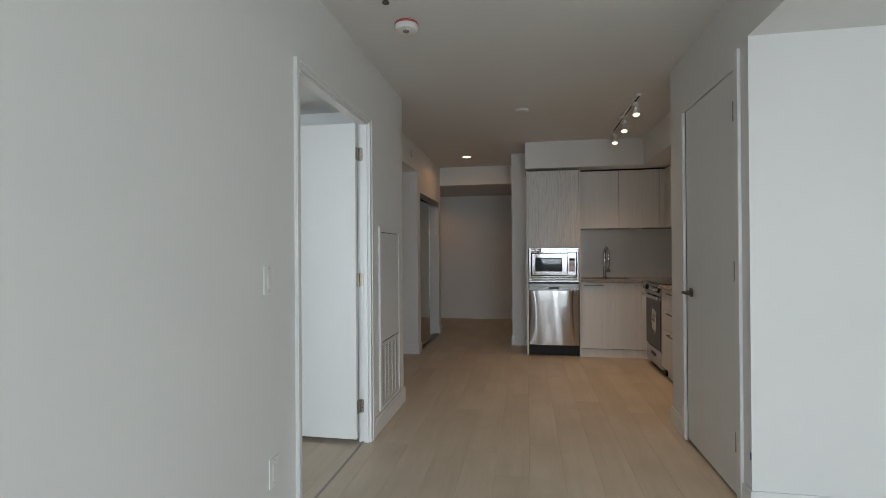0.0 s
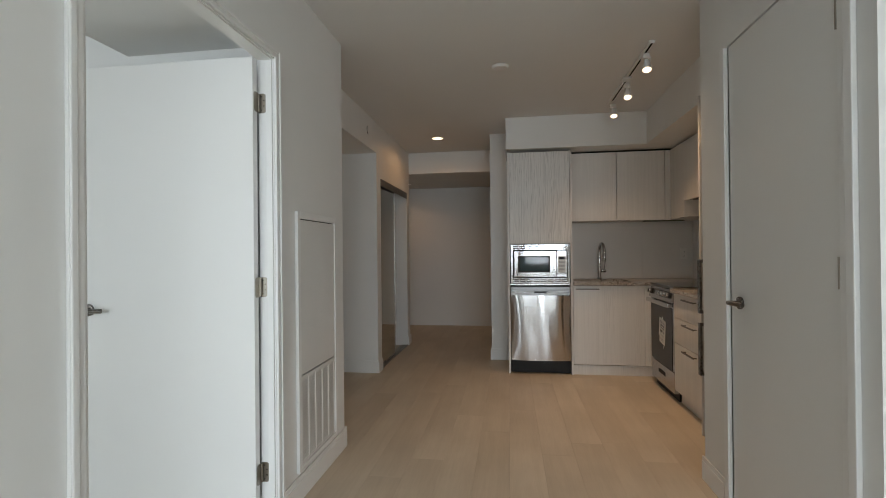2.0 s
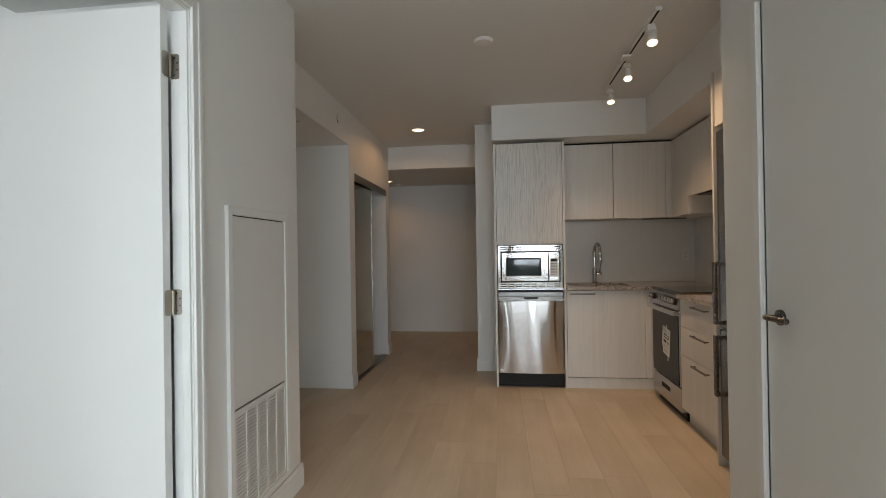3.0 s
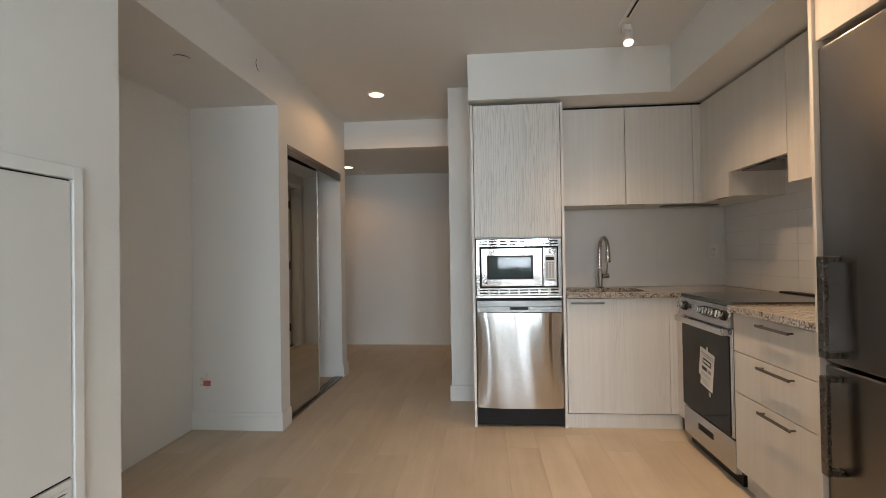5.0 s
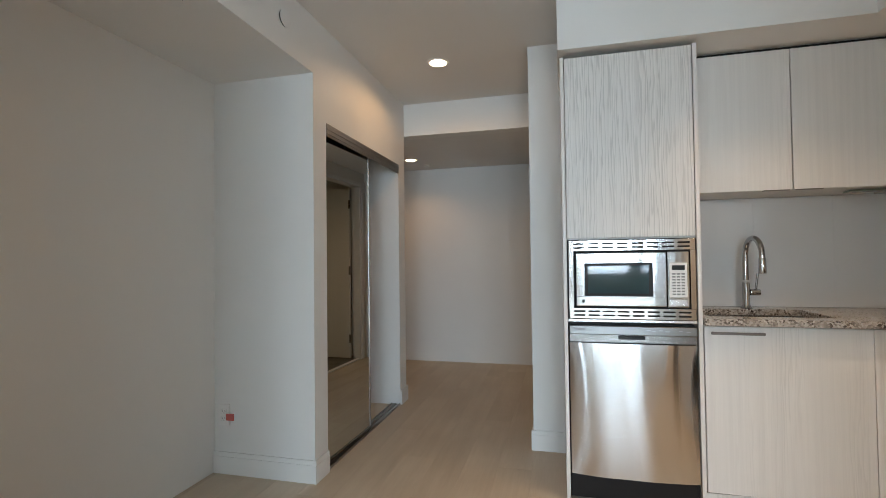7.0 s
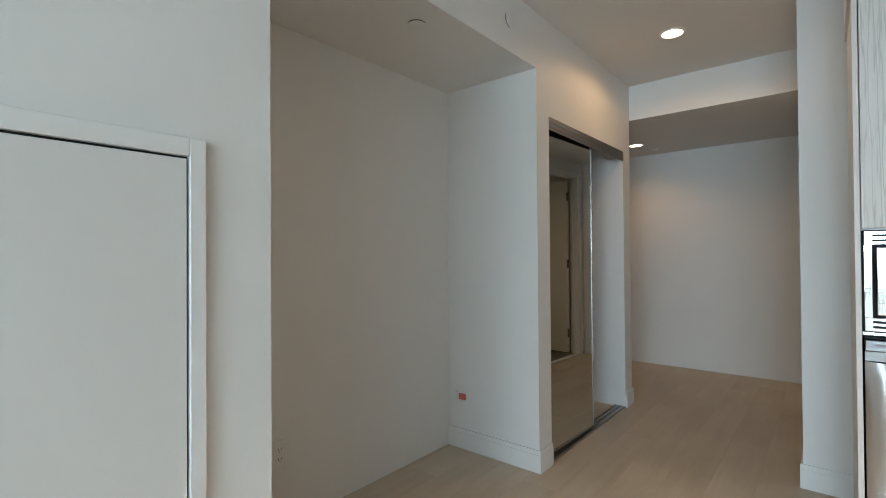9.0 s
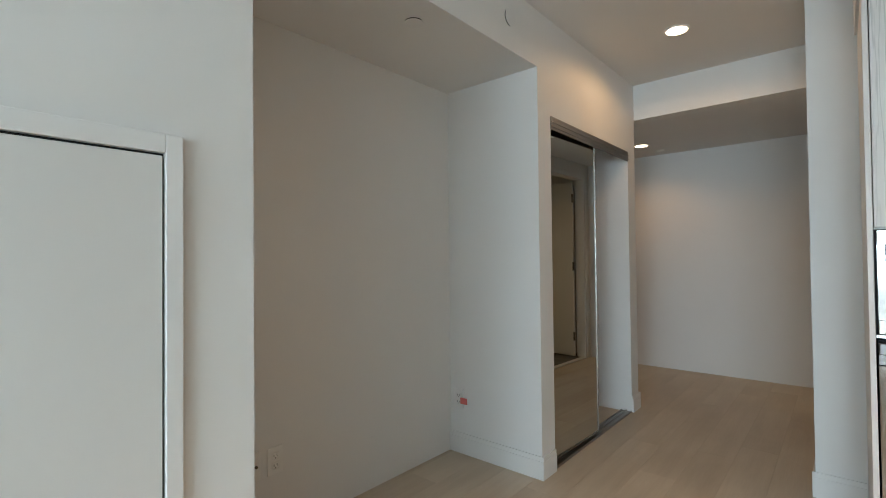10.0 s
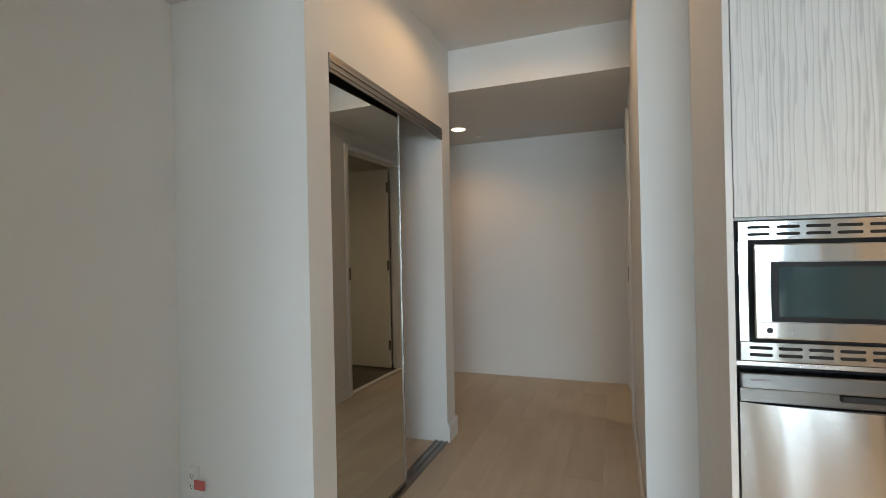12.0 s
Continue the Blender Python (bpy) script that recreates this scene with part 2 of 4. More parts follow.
def box(x0, x1, y0, y1, z0, z1, bevel=0.0, bm=None, seg=2, m=None):
    bm = bm or bmesh.new()
    r = bmesh.ops.create_cube(bm, size=1)
    vs = r["verts"]
    for v in vs:
        v.co = Vector((x0 + (v.co.x + 0.5) * (x1 - x0), y0 + (v.co.y + 0.5) * (y1 - y0), z0 + (v.co.z + 0.5) * (z1 - z0)))
    if bevel:
        es = list({e for v in vs for e in v.link_edges})
        r = bmesh.ops.bevel(bm, geom=es, offset=bevel, segments=seg, affect="EDGES", profile=0.5)
        vs = list({v for f in r["faces"] for v in f.verts} | {v for v in vs if v.is_valid})
    if m is not None:
        bmesh.ops.transform(bm, matrix=m, verts=vs)
    return bm


def rod(p0, p1, r, seg=16, bm=None, r2=None, bevel=0.0):
    bm = bm or bmesh.new()
    p0, p1 = Vector(p0), Vector(p1)
    d = p1 - p0
    m = Matrix.Translation((p0 + p1) / 2) @ d.to_track_quat("Z", "Y").to_matrix().to_4x4()
    res = bmesh.ops.create_cone(bm, cap_ends=True, segments=seg, radius1=r, radius2=r if r2 is None else r2, depth=d.length, matrix=m)
    if bevel:
        es = [e for e in {e for v in res["verts"] for e in v.link_edges} if any(len(f.verts) > 4 for f in e.link_faces)]
        bmesh.ops.bevel(bm, geom=es, offset=bevel, segments=2, affect="EDGES", profile=0.5)
    return bm


def tube(points, r, seg=14, bm=None):
    """A round tube along a line of points."""
    bm = bm or bmesh.new()
    pts = [Vector(p) for p in points]
    rings = []
    ref = Vector((0.13, 0.97, 0.2)).normalized()
    for i, p in enumerate(pts):
        d = (pts[min(i + 1, len(pts) - 1)] - pts[max(i - 1, 0)]).normalized()
        a = d.cross(ref).normalized()
        b = d.cross(a)
        rings.append([bm.verts.new(p + (a * math.cos(k * math.tau / seg) + b * math.sin(k * math.tau / seg)) * r) for k in range(seg)])
    for q, s in zip(rings, rings[1:]):
        for k in range(seg):
            bm.faces.new((q[k], q[(k + 1) % seg], s[(k + 1) % seg], s[k]))
    bm.faces.new(rings[0])
    bm.faces.new(rings[-1])
    return bm


def lathe(profile, at, axis="Z", seg=32, bm=None):
    """A turned body: (radius, height) pairs about an axis through at."""
    bm = bm or bmesh.new()
    turn = {"Z": Matrix.Identity(4), "X": Matrix.Rotation(radians(90), 4, "Y"), "Y": Matrix.Rotation(radians(-90), 4, "X")}[axis]
    m = Matrix.Translation(at) @ turn
    rings = []
    for r, h in profile:
        rings.append([bm.verts.new(m @ Vector((r * math.cos(k * math.tau / seg), r * math.sin(k * math.tau / seg), h))) for k in range(seg)])
    for q, s in zip(rings, rings[1:]):
        for k in range(seg):
            bm.faces.new((q[k], q[(k + 1) % seg], s[(k + 1) % seg], s[k]))
    for ring in (rings[0], rings[-1]):
        bm.faces.new(ring)
    return bm


def wall(name, mat, *boxes, label="painted white drywall"):
    bm = bmesh.new()
    for b in boxes:
        box(*b, bm=bm)
    return solid(name, bm, mat, label, "wall", "structure")


# ---- the plan, in metres ----
TOP = 2.508      # ceiling
LOW = 2.235      # hall ceiling and side room
NICHE = 2.2
XL = -0.99       # living room wall with the bedroom door
XR = 1.045       # wall with the closet door
XC = -1.27       # closet front
YK = 6.12        # kitchen back wall
XK = 1.95        # kitchen side wall
FAR = 8.43       # end of the hall
SOUTH = -3.2     # window wall

# ---- structure ----
WT = XL - 0.073  # bedroom side of the living room wall
wall("wall_west", WALL, (WT, XL, SOUTH, 1.905, 0, TOP), (WT, XL, 2.862, 3.7, 0, TOP), (WT, XL, 1.905, 2.862, 2.08, TOP))
wall("wall_niche_south", WALL, (-2.0, WT, 3.6, 3.7, 0, TOP))
wall("wall_niche_west", WALL, (-2.0, -1.897, 3.7, 6.83, 0, TOP))
wall("wall_niche_north", WALL, (-1.897, XC, 5.431, 5.56, 0, NICHE))
wall("wall_closet", WALL, (XC - 0.09, XC, 5.56, 6.8, 1.965, NICHE), (XC - 0.09, XC, 5.56, 5.574, 0, 1.965))
wall("wall_closet_end", WALL, (-3.2, XC, 6.8, 6.95, 0, NICHE))
wall("bulkhead_niche", WALL, (-1.897, XC, 3.7, 6.95, NICHE, TOP), label="white painted bulkhead over niche and closet")
wall("bulkhead_hall", WALL, (XC, -0.165, 6.95, 7.07, LOW, TOP), label="white painted bulkhead over the hall")
wall("wall_kitchen_north", WALL, (-0.165, XK + 0.1, YK, YK + 0.12, 0, TOP))
wall("wall_hall_east", WALL, (-0.165, -0.065, YK + 0.12, 7.4, 0, TOP), (-0.165, -0.065, 7.4, 8.29, 2.06, TOP), (-0.165, -0.065, 8.29, FAR, 0, TOP))
wall("wall_hall_north", WALL, (-3.2, 1.7, FAR, FAR + 0.1, 0, TOP))
wall("wall_hall_west", WALL, (-3.3, -3.2, 6.83, FAR + 0.1, 0, TOP))
wall("wall_side_room_east", WALL, (1.6, 1.7, YK + 0.12, FAR, 0, TOP))
wall("wall_kitchen_east", WALL, (XK, XK + 0.1, 3.52, YK, 0, TOP))
wall("wall_east", WALL, (XR, XR + 0.1, 2.335, 2.49, 0, TOP), (XR, XR + 0.1, 3.215, 3.52, 0, TOP), (XR, XR + 0.1, 2.49, 3.215, 2.14, TOP))
wall("wall_store_north", WALL, (XR + 0.1, XK + 0.1, 3.42, 3.52, 0, TOP))
wall("wall_recess_north", WALL, (XR + 0.1, 3.3, 2.335, 2.47, 0, TOP))
wall("wall_recess_east", WALL, (3.3, 3.4, SOUTH, 2.47, 0, TOP))
wall("wall_store_east", WALL, (1.95, 2.05, 2.47, 3.42, 0, TOP))
wall("bulkhead_recess", WALL, (XR, 3.3, SOUTH, 2.335, LOW, TOP), label="white painted dropped ceiling of the side recess")
wall("wall_bedroom_west", WALL, (-4.2, -4.1, SOUTH, 3.9, 0, TOP))
# the unseen west piece is added up to -2.4 to keep daylight out of the closet
wall("wall_bedroom_north", WALL, (-2.02, WT, 3.02, 3.12, 0, TOP), (-4.1, -2.4, 3.02, 3.12, 0, TOP), (-2.4, -2.02, 3.02, 3.12, 2.03, TOP))
wall("wall_bedroom_closet", WALL, (-4.1, -2.0, 3.75, 3.85, 0, TOP))
wall("bulkhead_bedroom", WALL, (-1.865, WT, 0.6, 3.02, 2.214, TOP), label="white painted bulkhead in the bedroom")
# the window wall, with two wide openings
wall("wall_south", WALL, (-4.2, -3.85, SOUTH - 0.15, SOUTH, 0, TOP), (-1.35, -0.85, SOUTH - 0.15, SOUTH, 0, TOP), (3.05, 3.4, SOUTH - 0.15, SOUTH, 0, TOP),
     (-3.85, -1.35, SOUTH - 0.15, SOUTH, 0, 0.4), (-3.85, -1.35, SOUTH - 0.15, SOUTH, 2.4, TOP), (-0.85, 3.05, SOUTH - 0.15, SOUTH, 0, 0.28), (-0.85, 3.05, SOUTH - 0.15, SOUTH, 2.42, TOP))
bm = box(-4.2, 3.4, SOUTH - 0.15, FAR + 0.1, TOP, TOP + 0.12)
solid("ceiling", bm, CEIL, "smooth white painted ceiling", "ceiling", "structure")
bm = box(-3.2, -0.165, 7.07, FAR, LOW, LOW + 0.1)
box(-3.2, XC, 6.95, 7.07, LOW, LOW + 0.1, bm=bm)
solid("ceiling_hall", bm, CEIL, "low white painted hall ceiling", "ceiling", "structure")


def window(name, x0, x1, z0, z1, n):
    w = thing(name, (x0, SOUTH - 0.08, z0), "wide window with slim dark frame", "window", kind="structure")
    bm = box(x0, x1, SOUTH - 0.11, SOUTH - 0.05, z0, z0 + 0.05)
    box(x0, x1, SOUTH - 0.11, SOUTH - 0.05, z1 - 0.05, z1, bm=bm)
    for i in range(n + 1):
        c = x0 + 0.025 + (x1 - x0 - 0.05) * i / n
        box(c - 0.025, c + 0.025, SOUTH - 0.11, SOUTH - 0.05, z0 + 0.05, z1 - 0.05, bm=bm)
    part("window_frame", bm, BLACK, w)
    for i in range(n):
        a = x0 + 0.05 + (x1 - x0 - 0.05) * i / n
        b = x0 + (x1 - x0 - 0.05) * (i + 1) / n
        p = part("pane", box(a, b, SOUTH - 0.085, SOUTH - 0.079, z0 + 0.05, z1 - 0.05), PANE, w)
        p.visible_shadow = False


window("window_1", -0.85, 3.05, 0.28, 2.42, 3)
window("window_2", -3.85, -1.35, 0.4, 2.4, 3)


def skirting(name, x0, x1, y0, y1):
    """A baseboard with a stepped top; the thin side shows which way it faces."""
    bm = box(x0, x1, y0, y1, 0.0, 0.095)
    if x1 - x0 < y1 - y0:
        s = (x0 + 0.003, x1 - 0.003, y0, y1)
    else:
        s = (x0, x1, y0 + 0.003, y1 - 0.003)
    box(*s, 0.0952, 0.12, bm=bm)
    return solid("baseboard", bm, BASE, "white painted baseboard with stepped top", "baseboard", "structure")


T = 0.013
skirting("b", XL, XL + T, 2.897, 3.7 + T)
skirting("b", XL, XL + T, SOUTH, 1.861)
skirting("b", -1.897, XL - 0.001, 3.7, 3.7 + T)
skirting("b", -1.897, XC + T, 5.431 - T, 5.431)
skirting("b", XC, XC + T, 5.432, 5.57)
skirting("b", XC, XC + T, 6.803, 6.95)
skirting("b", -3.2, XC + T, 6.95, 6.95 + T)
skirting("b", -0.165 - T, -0.165, YK, 7.345)
skirting("b", -0.165 - T, 0.024, YK - T, YK)
skirting("b", XR - T, XR, 3.275, 3.52 + T)
skirting("b", XR, XR + 0.2, 3.52, 3.52 + T)
skirting("b", XR - T, XR, 2.335 - T, 2.4095)
skirting("b", XR, 3.3, 2.335 - T, 2.335)


def casing(name, x, face, y0, y1, z1, w=0.055, head=None):
    """Stepped casing round a door opening in a wall that runs along y; face is the side it looks to."""
    hw = head or w
    for a, b, c, d in ((y0 - w, y0, 0, z1 + hw), (y1, y1 + w, 0, z1 + hw), (y0, y1, z1, z1 + hw)):
        bm = bmesh.new()
        xs = sorted((x, x + face * 0.012))
        box(xs[0], xs[1], a, b, c, d, 0.003, bm=bm)
        xs = sorted((x + face * 0.0121, x + face * 0.019))
        if b - a < 0.1:
            outer = (a, a + w * 0.45) if a < y0 else (b - w * 0.45, b)
            box(xs[0], xs[1], *outer, c, d, 0.003, bm=bm)
        else:
            box(xs[0], xs[1], a, b, d - hw * 0.45, d, 0.003, bm=bm)
        solid("trim", bm, TRIM, "white painted door casing", "trim", "structure")


casing("trim", XL, 1, 1.905, 2.852, 2.08, 0.043, 0.03)
# jamb lining and stops of the bedroom door
bm = box(WT, XL, 2.852, 2.8615, 0, 2.08)
box(WT, XL, 1.9055, 1.918, 0, 2.08, bm=bm)
box(WT, XL, 1.918, 2.852, 2.074, 2.0795, bm=bm)
box(XL - 0.035, XL - 0.006, 2.843, 2.852, 0, 2.074, 0.002, bm=bm)
box(XL - 0.035, XL - 0.006, 1.918, 1.927, 0, 2.074, 0.002, bm=bm)
box(XL - 0.035, XL - 0.006, 1.927, 2.843, 2.067, 2.074, 0.002, bm=bm)
solid("trim", bm, TRIM, "white door jamb with stops", "trim", "structure")
solid("trim", box(WT + 0.02, WT + 0.032, 1.918, 2.852, 0.0005, 0.004), ALU, "thin dark floor transition strip", "trim", "structure")
# thin frame of the store door
bm = box(XR - 0.019, XR + 0.03, 3.215, 3.255, 0, 2.134, 0.003)
box(XR - 0.003, XR + 0.03, 2.448, 2.49, 0, 2.15, 0.001, bm=bm)
box(XR - 0.017, XR - 0.0002, 2.41, 2.447, 0, 2.212, 0.003, bm=bm)
solid("trim", bm, TRIM, "white steel door frame", "trim", "structure")


def lever(parent, x, y, z, out, along, mat=NICKEL):
    """A lever handle on a round rose; out and along are unit vectors."""
    o, a = Vector(out), Vector(along)
    p = Vector((x, y, z))
    h = part("lever_handle", rod(p, p + o * 0.012, 0.028, 28, bevel=0.003), mat, parent, "satin nickel lever on round rose", True)
    bm = rod(p + o * 0.0121, p + o * 0.05, 0.0105, 18)
    e = p + o * 0.05
    pts = [e - a * 0.008, e + a * 0.02, e + a * 0.05 - o * 0.002, e + a * 0.085 - o * 0.005, e + a * 0.1 - o * 0.008]
    tube(pts, 0.0102, 14, bm)
    part("lever", bm, mat, h, smooth=True)
    return h


def hinge_plate(m, w, h, r, thick):
    """A thin plate from x = 0 to w, its two outer corners rounded, centred on z."""
    rim = [(0, -h / 2)]
    for cz, a0 in ((-h / 2 + r, -90), (h / 2 - r, 0)):
        rim += [(w - r + r * math.cos(radians(a0 + k * 18)), cz + r * math.sin(radians(a0 + k * 18))) for k in range(6)]
    rim.append((0, h / 2))
    bm = bmesh.new()
    lo = [bm.verts.new(m @ Vector((x, 0, z))) for x, z in rim]
    hi = [bm.verts.new(m @ Vector((x, thick, z))) for x, z in rim]
    bm.faces.new(lo)
    bm.faces.new(hi)
    for k in range(len(rim)):
        n = (k + 1) % len(rim)
        bm.faces.new((lo[k], lo[n], hi[n], hi[k]))
    return bm


# bedroom door, swung fully into the bedroom
door = thing("door_1", (WT + 0.002, 2.818, 0), "white flush bedroom door standing open", "door", kind="structure")
LF = WT + 0.002
leaf = part("leaf", box(LF - 0.866, LF, 2.8, 2.836, 0.033, 2.07, 0.002), DOOR, door)
lever(door, LF - 0.815, 2.8, 0.956, (0, -1, 0), (1, 0, 0))
part("latch_plate", box(LF - 0.8678, LF - 0.8662, 2.808, 2.829, 0.9, 1.01), NICKEL, door)
for z in (0.235, 1.058, 1.878):
    k = part("hinge", rod((LF + 0.003, 2.8435, z - 0.04), (LF + 0.003, 2.8435, z + 0.04), 0.0065, 14), HINGE, door, "satin nickel butt hinge", True)
    part("hinge_leaf", hinge_plate(pose(LF + 0.001, 2.8503, z), 0.0325, 0.088, 0.013, 0.0016), HINGE, k)
    part("hinge_leaf", hinge_plate(pose(LF + 0.0018, 2.838, z, 0, 0, -90), 0.034, 0.088, 0.014, 0.0014), HINGE, k)
    for dx, dz in ((0.012, 0.03), (0.023, 0.012), (0.012, -0.03), (0.023, -0.012)):
        part("screw", rod((LF + 0.001 + dx, 2.8503, z + dz), (LF + 0.001 + dx, 2.8496, z + dz), 0.0035, 10), NICKEL, k)

# store door in the east wall, shut
door = thing("door_2", (XR + 0.02, 2.85, 0), "white flush closet door, shut", "door", kind="structure")
part("leaf", box(XR + 0.004, XR + 0.04, 2.4965, 3.2147, 0.014, 2.134, 0.001), DOOR, door)
part("gap_strip", box(XR + 0.02, XR + 0.05, 2.491, 3.214, 0.002, 0.0135), GAP, door)
lever(door, XR + 0.004, 3.124, 0.968, (-1, 0, 0), (0, -1, 0))
for z in (0.28, 1.13, 1.93):
    part("hinge", rod((XR - 0.002, 2.494, z - 0.05), (XR - 0.002, 2.494, z + 0.05), 0.004, 12), HINGE, door, "satin nickel hinge knuckle")

# side room door, swung into the dark-floored room
casing("trim", -0.165, -1, 7.4, 8.29, 2.06, 0.05)
door = thing("door_3", (-0.06, 8.27, 0), "white flush door standing open into side room", "door", kind="structure")
part("leaf", box(-0.055, 0.8, 8.245, 8.28, 0.02, 2.04, 0.002), DOOR, door)
for z in (0.25, 1.06, 1.85):
    part("hinge", rod((-0.058, 8.242, z - 0.05), (-0.058, 8.242, z + 0.05), 0.011, 12), NICKEL, door)
lever(door, 0.74, 8.245, 1.0, (0, -1, 0), (1, 0, 0))
solid("side_room_floor", box(-0.12, 1.6, 6.24, FAR, 0.002, 0.012), DARKTILE, "dark tiled floor of side room", "floor", "structure")
solid("threshold", box(-0.165, -0.12, 7.4, 8.29, 0.002, 0.016, 0.003), TRIM, "pale threshold strip", "trim", "structure")
part("strike_plate", box(-0.188, -0.1842, 7.37, 7.39, 0.97, 1.07), NICKEL, thing("strike_plate_mount", (-0.165, 7.38, 1.0), "small metal strike plate on door frame", "strike plate"))

# ---- kitchen ----
FY = 5.55   # fronts of the back run


def slab(name, parent, mat, *b, bevel=0.0015, label=""):
    return part(name, box(*b, bevel), mat, parent, label)


# soffit over the cabinets
bm = box(0.015, XK, 5.51, YK, 2.2, TOP)
box(1.33, XK, 3.52, 5.51, 2.2, TOP, bm=bm)
solid("bulkhead_kitchen", bm, WALL, "white painted soffit over kitchen cabinets", "wall", "structure")

# tall cabinet round dishwasher and microwave
tall = thing("tall_cabinet", (0.335, 5.84, 0), "tall pale wood-grain cabinet housing microwave and dishwasher", "cabinet")
slab("side_panel", tall, CAB_EDGE, 0.025, 0.043, FY, YK - 0.001, 0, 2.178)
slab("side_panel", tall, CAB_EDGE, 0.626, 0.644, FY, YK - 0.001, 0, 2.178)
slab("back_panel", tall, CAB_PLAIN, 0.044, 0.625, YK - 0.02, YK - 0.001, 0, 2.17)
slab("door", tall, CAB, 0.046, 0.623, FY + 0.004, FY + 0.024, 1.276, 2.172)
slab("shelf", tall, CAB_EDGE, 0.044, 0.625, FY + 0.03, YK - 0.021, 1.268, 1.284)
slab("shelf", tall, STEEL, 0.044, 0.625, FY + 0.012, YK - 0.021, 0.866, 0.88, label="grey metal trim strip")
slab("top_panel", tall, CAB_PLAIN, 0.044, 0.625, FY + 0.03, YK - 0.021, 2.155, 2.17)

# microwave with trim kit
mw = thing("microwave", (0.335, 5.75, 0.881), "built-in stainless steel microwave with slotted trim frame", "microwave")
mx0, mx1, mz0, mz1 = 0.0515, 0.6185, 0.884, 1.264
ix0, ix1, iz0, iz1 = mx0 + 0.022, mx1 - 0.022, mz0 + 0.052, mz1 - 0.052
bm = box(mx0, mx1, FY - 0.004, FY + 0.012, iz1, mz1, 0.002)
box(mx0, mx1, FY - 0.004, FY + 0.012, mz0, iz0, 0.002, bm=bm)
box(mx0, ix0, FY - 0.004, FY + 0.012, iz0, iz1, 0.0, bm=bm)
box(ix1, mx1, FY - 0.004, FY + 0.012, iz0, iz1, 0.0, bm=bm)
trimk = part("trim_frame", bm, STEEL_BRIGHT, mw)
bm = bmesh.new()
for y in (-0.0008, 0.0008):
    ring = [(math.copysign(0.0225, math.cos(a)) + 0.0042 * math.cos(a), 0.0042 * math.sin(a)) for a in (math.tau * (k + 0.5) / 16 for k in range(16))]
    bm.faces.new([bm.verts.new((x, y, z)) for x, z in ring])
slot = finish(bm, "vent_slot", GAP, None, False)
for row in (mz1 - 0.017, mz1 - 0.036, mz0 + 0.017, mz0 + 0.036):
    for i in range(8):
        s = new("vent_slot", slot)
        s.parent = trimk
        s.location = Vector((mx0 + 0.0487 + i * 0.067, FY - 0.0043, row)) - ORIGIN[mw.name]
part("body", box(ix0 + 0.001, ix1 - 0.001, FY + 0.013, YK - 0.06, iz0, iz1), BLACK, mw)
part("mounting_frame", box(0.0445, 0.6245, FY + 0.0125, FY + 0.0129, 0.8815, 1.267), GAP, mw, "black mounting gap")
dx1 = ix1 - 0.105
bm = box(ix0 + 0.011, dx1, FY - 0.016, FY + 0.006, iz0 + 0.01, iz1 - 0.01, 0.004)
mdoor = part("door", bm, STEEL_BRIGHT, mw)
part("seam", box(ix0 + 0.009, dx1 - 0.001, FY - 0.0172, FY - 0.0162, iz0 + 0.055, iz0 + 0.0565), GREYPRINT, mdoor)
part("seam", box(ix0 + 0.009, dx1 - 0.001, FY - 0.0172, FY - 0.0162, iz1 - 0.058, iz1 - 0.0565), GREYPRINT, mdoor)
part("window_surround", box(ix0 + 0.05, dx1 - 0.06, FY - 0.0188, FY - 0.0162, iz0 + 0.058, iz1 - 0.059, 0.001), MWBLACK, mdoor, "black window surround")
part("window", box(ix0 + 0.066, dx1 - 0.078, FY - 0.0205, FY - 0.0189, iz0 + 0.072, iz1 - 0.072), MWGLASS, mdoor, "dark glass window")
part("badge", lathe(((0.0075, 0), (0.0075, 0.0012), (0.006, 0.0016)), (ix0 + 0.045, FY - 0.0162, iz0 + 0.034), "Y", 18), BLACK, mdoor)
panel = part("control_panel", box(dx1 + 0.003, ix1 - 0.008, FY - 0.016, FY + 0.006, iz0 + 0.008, iz1 - 0.008, 0.004), STEEL_BRIGHT, mw)
cx0, cx1 = dx1 + 0.012, ix1 - 0.018
part("keypad", box(cx0, cx1, FY - 0.0178, FY - 0.0162, iz0 + 0.055, iz1 - 0.06, 0.0006), PLASTIC, panel, "pale grey keypad")
part("display", box(cx0 + 0.01, cx1 - 0.01, FY - 0.0192, FY - 0.0179, iz1 - 0.094, iz1 - 0.072), BLACK, panel, "black display")
part("open_button", box(cx0, cx1, FY - 0.0188, FY - 0.0162, iz0 + 0.016, iz0 + 0.046, 0.001), STEEL, panel)
key = finish(box(-0.007, 0.007, -0.0006, 0.0006, -0.0035, 0.0035), "button", GREYPRINT, None, False)
for r in range(8):
    for c in range(3):
        s = new("button", key)
        s.parent = panel
        s.location = Vector((cx0 + 0.018 + c * (cx1 - cx0 - 0.036) / 2, FY - 0.0185, iz1 - 0.112 - r * 0.0135)) - ORIGIN[mw.name]

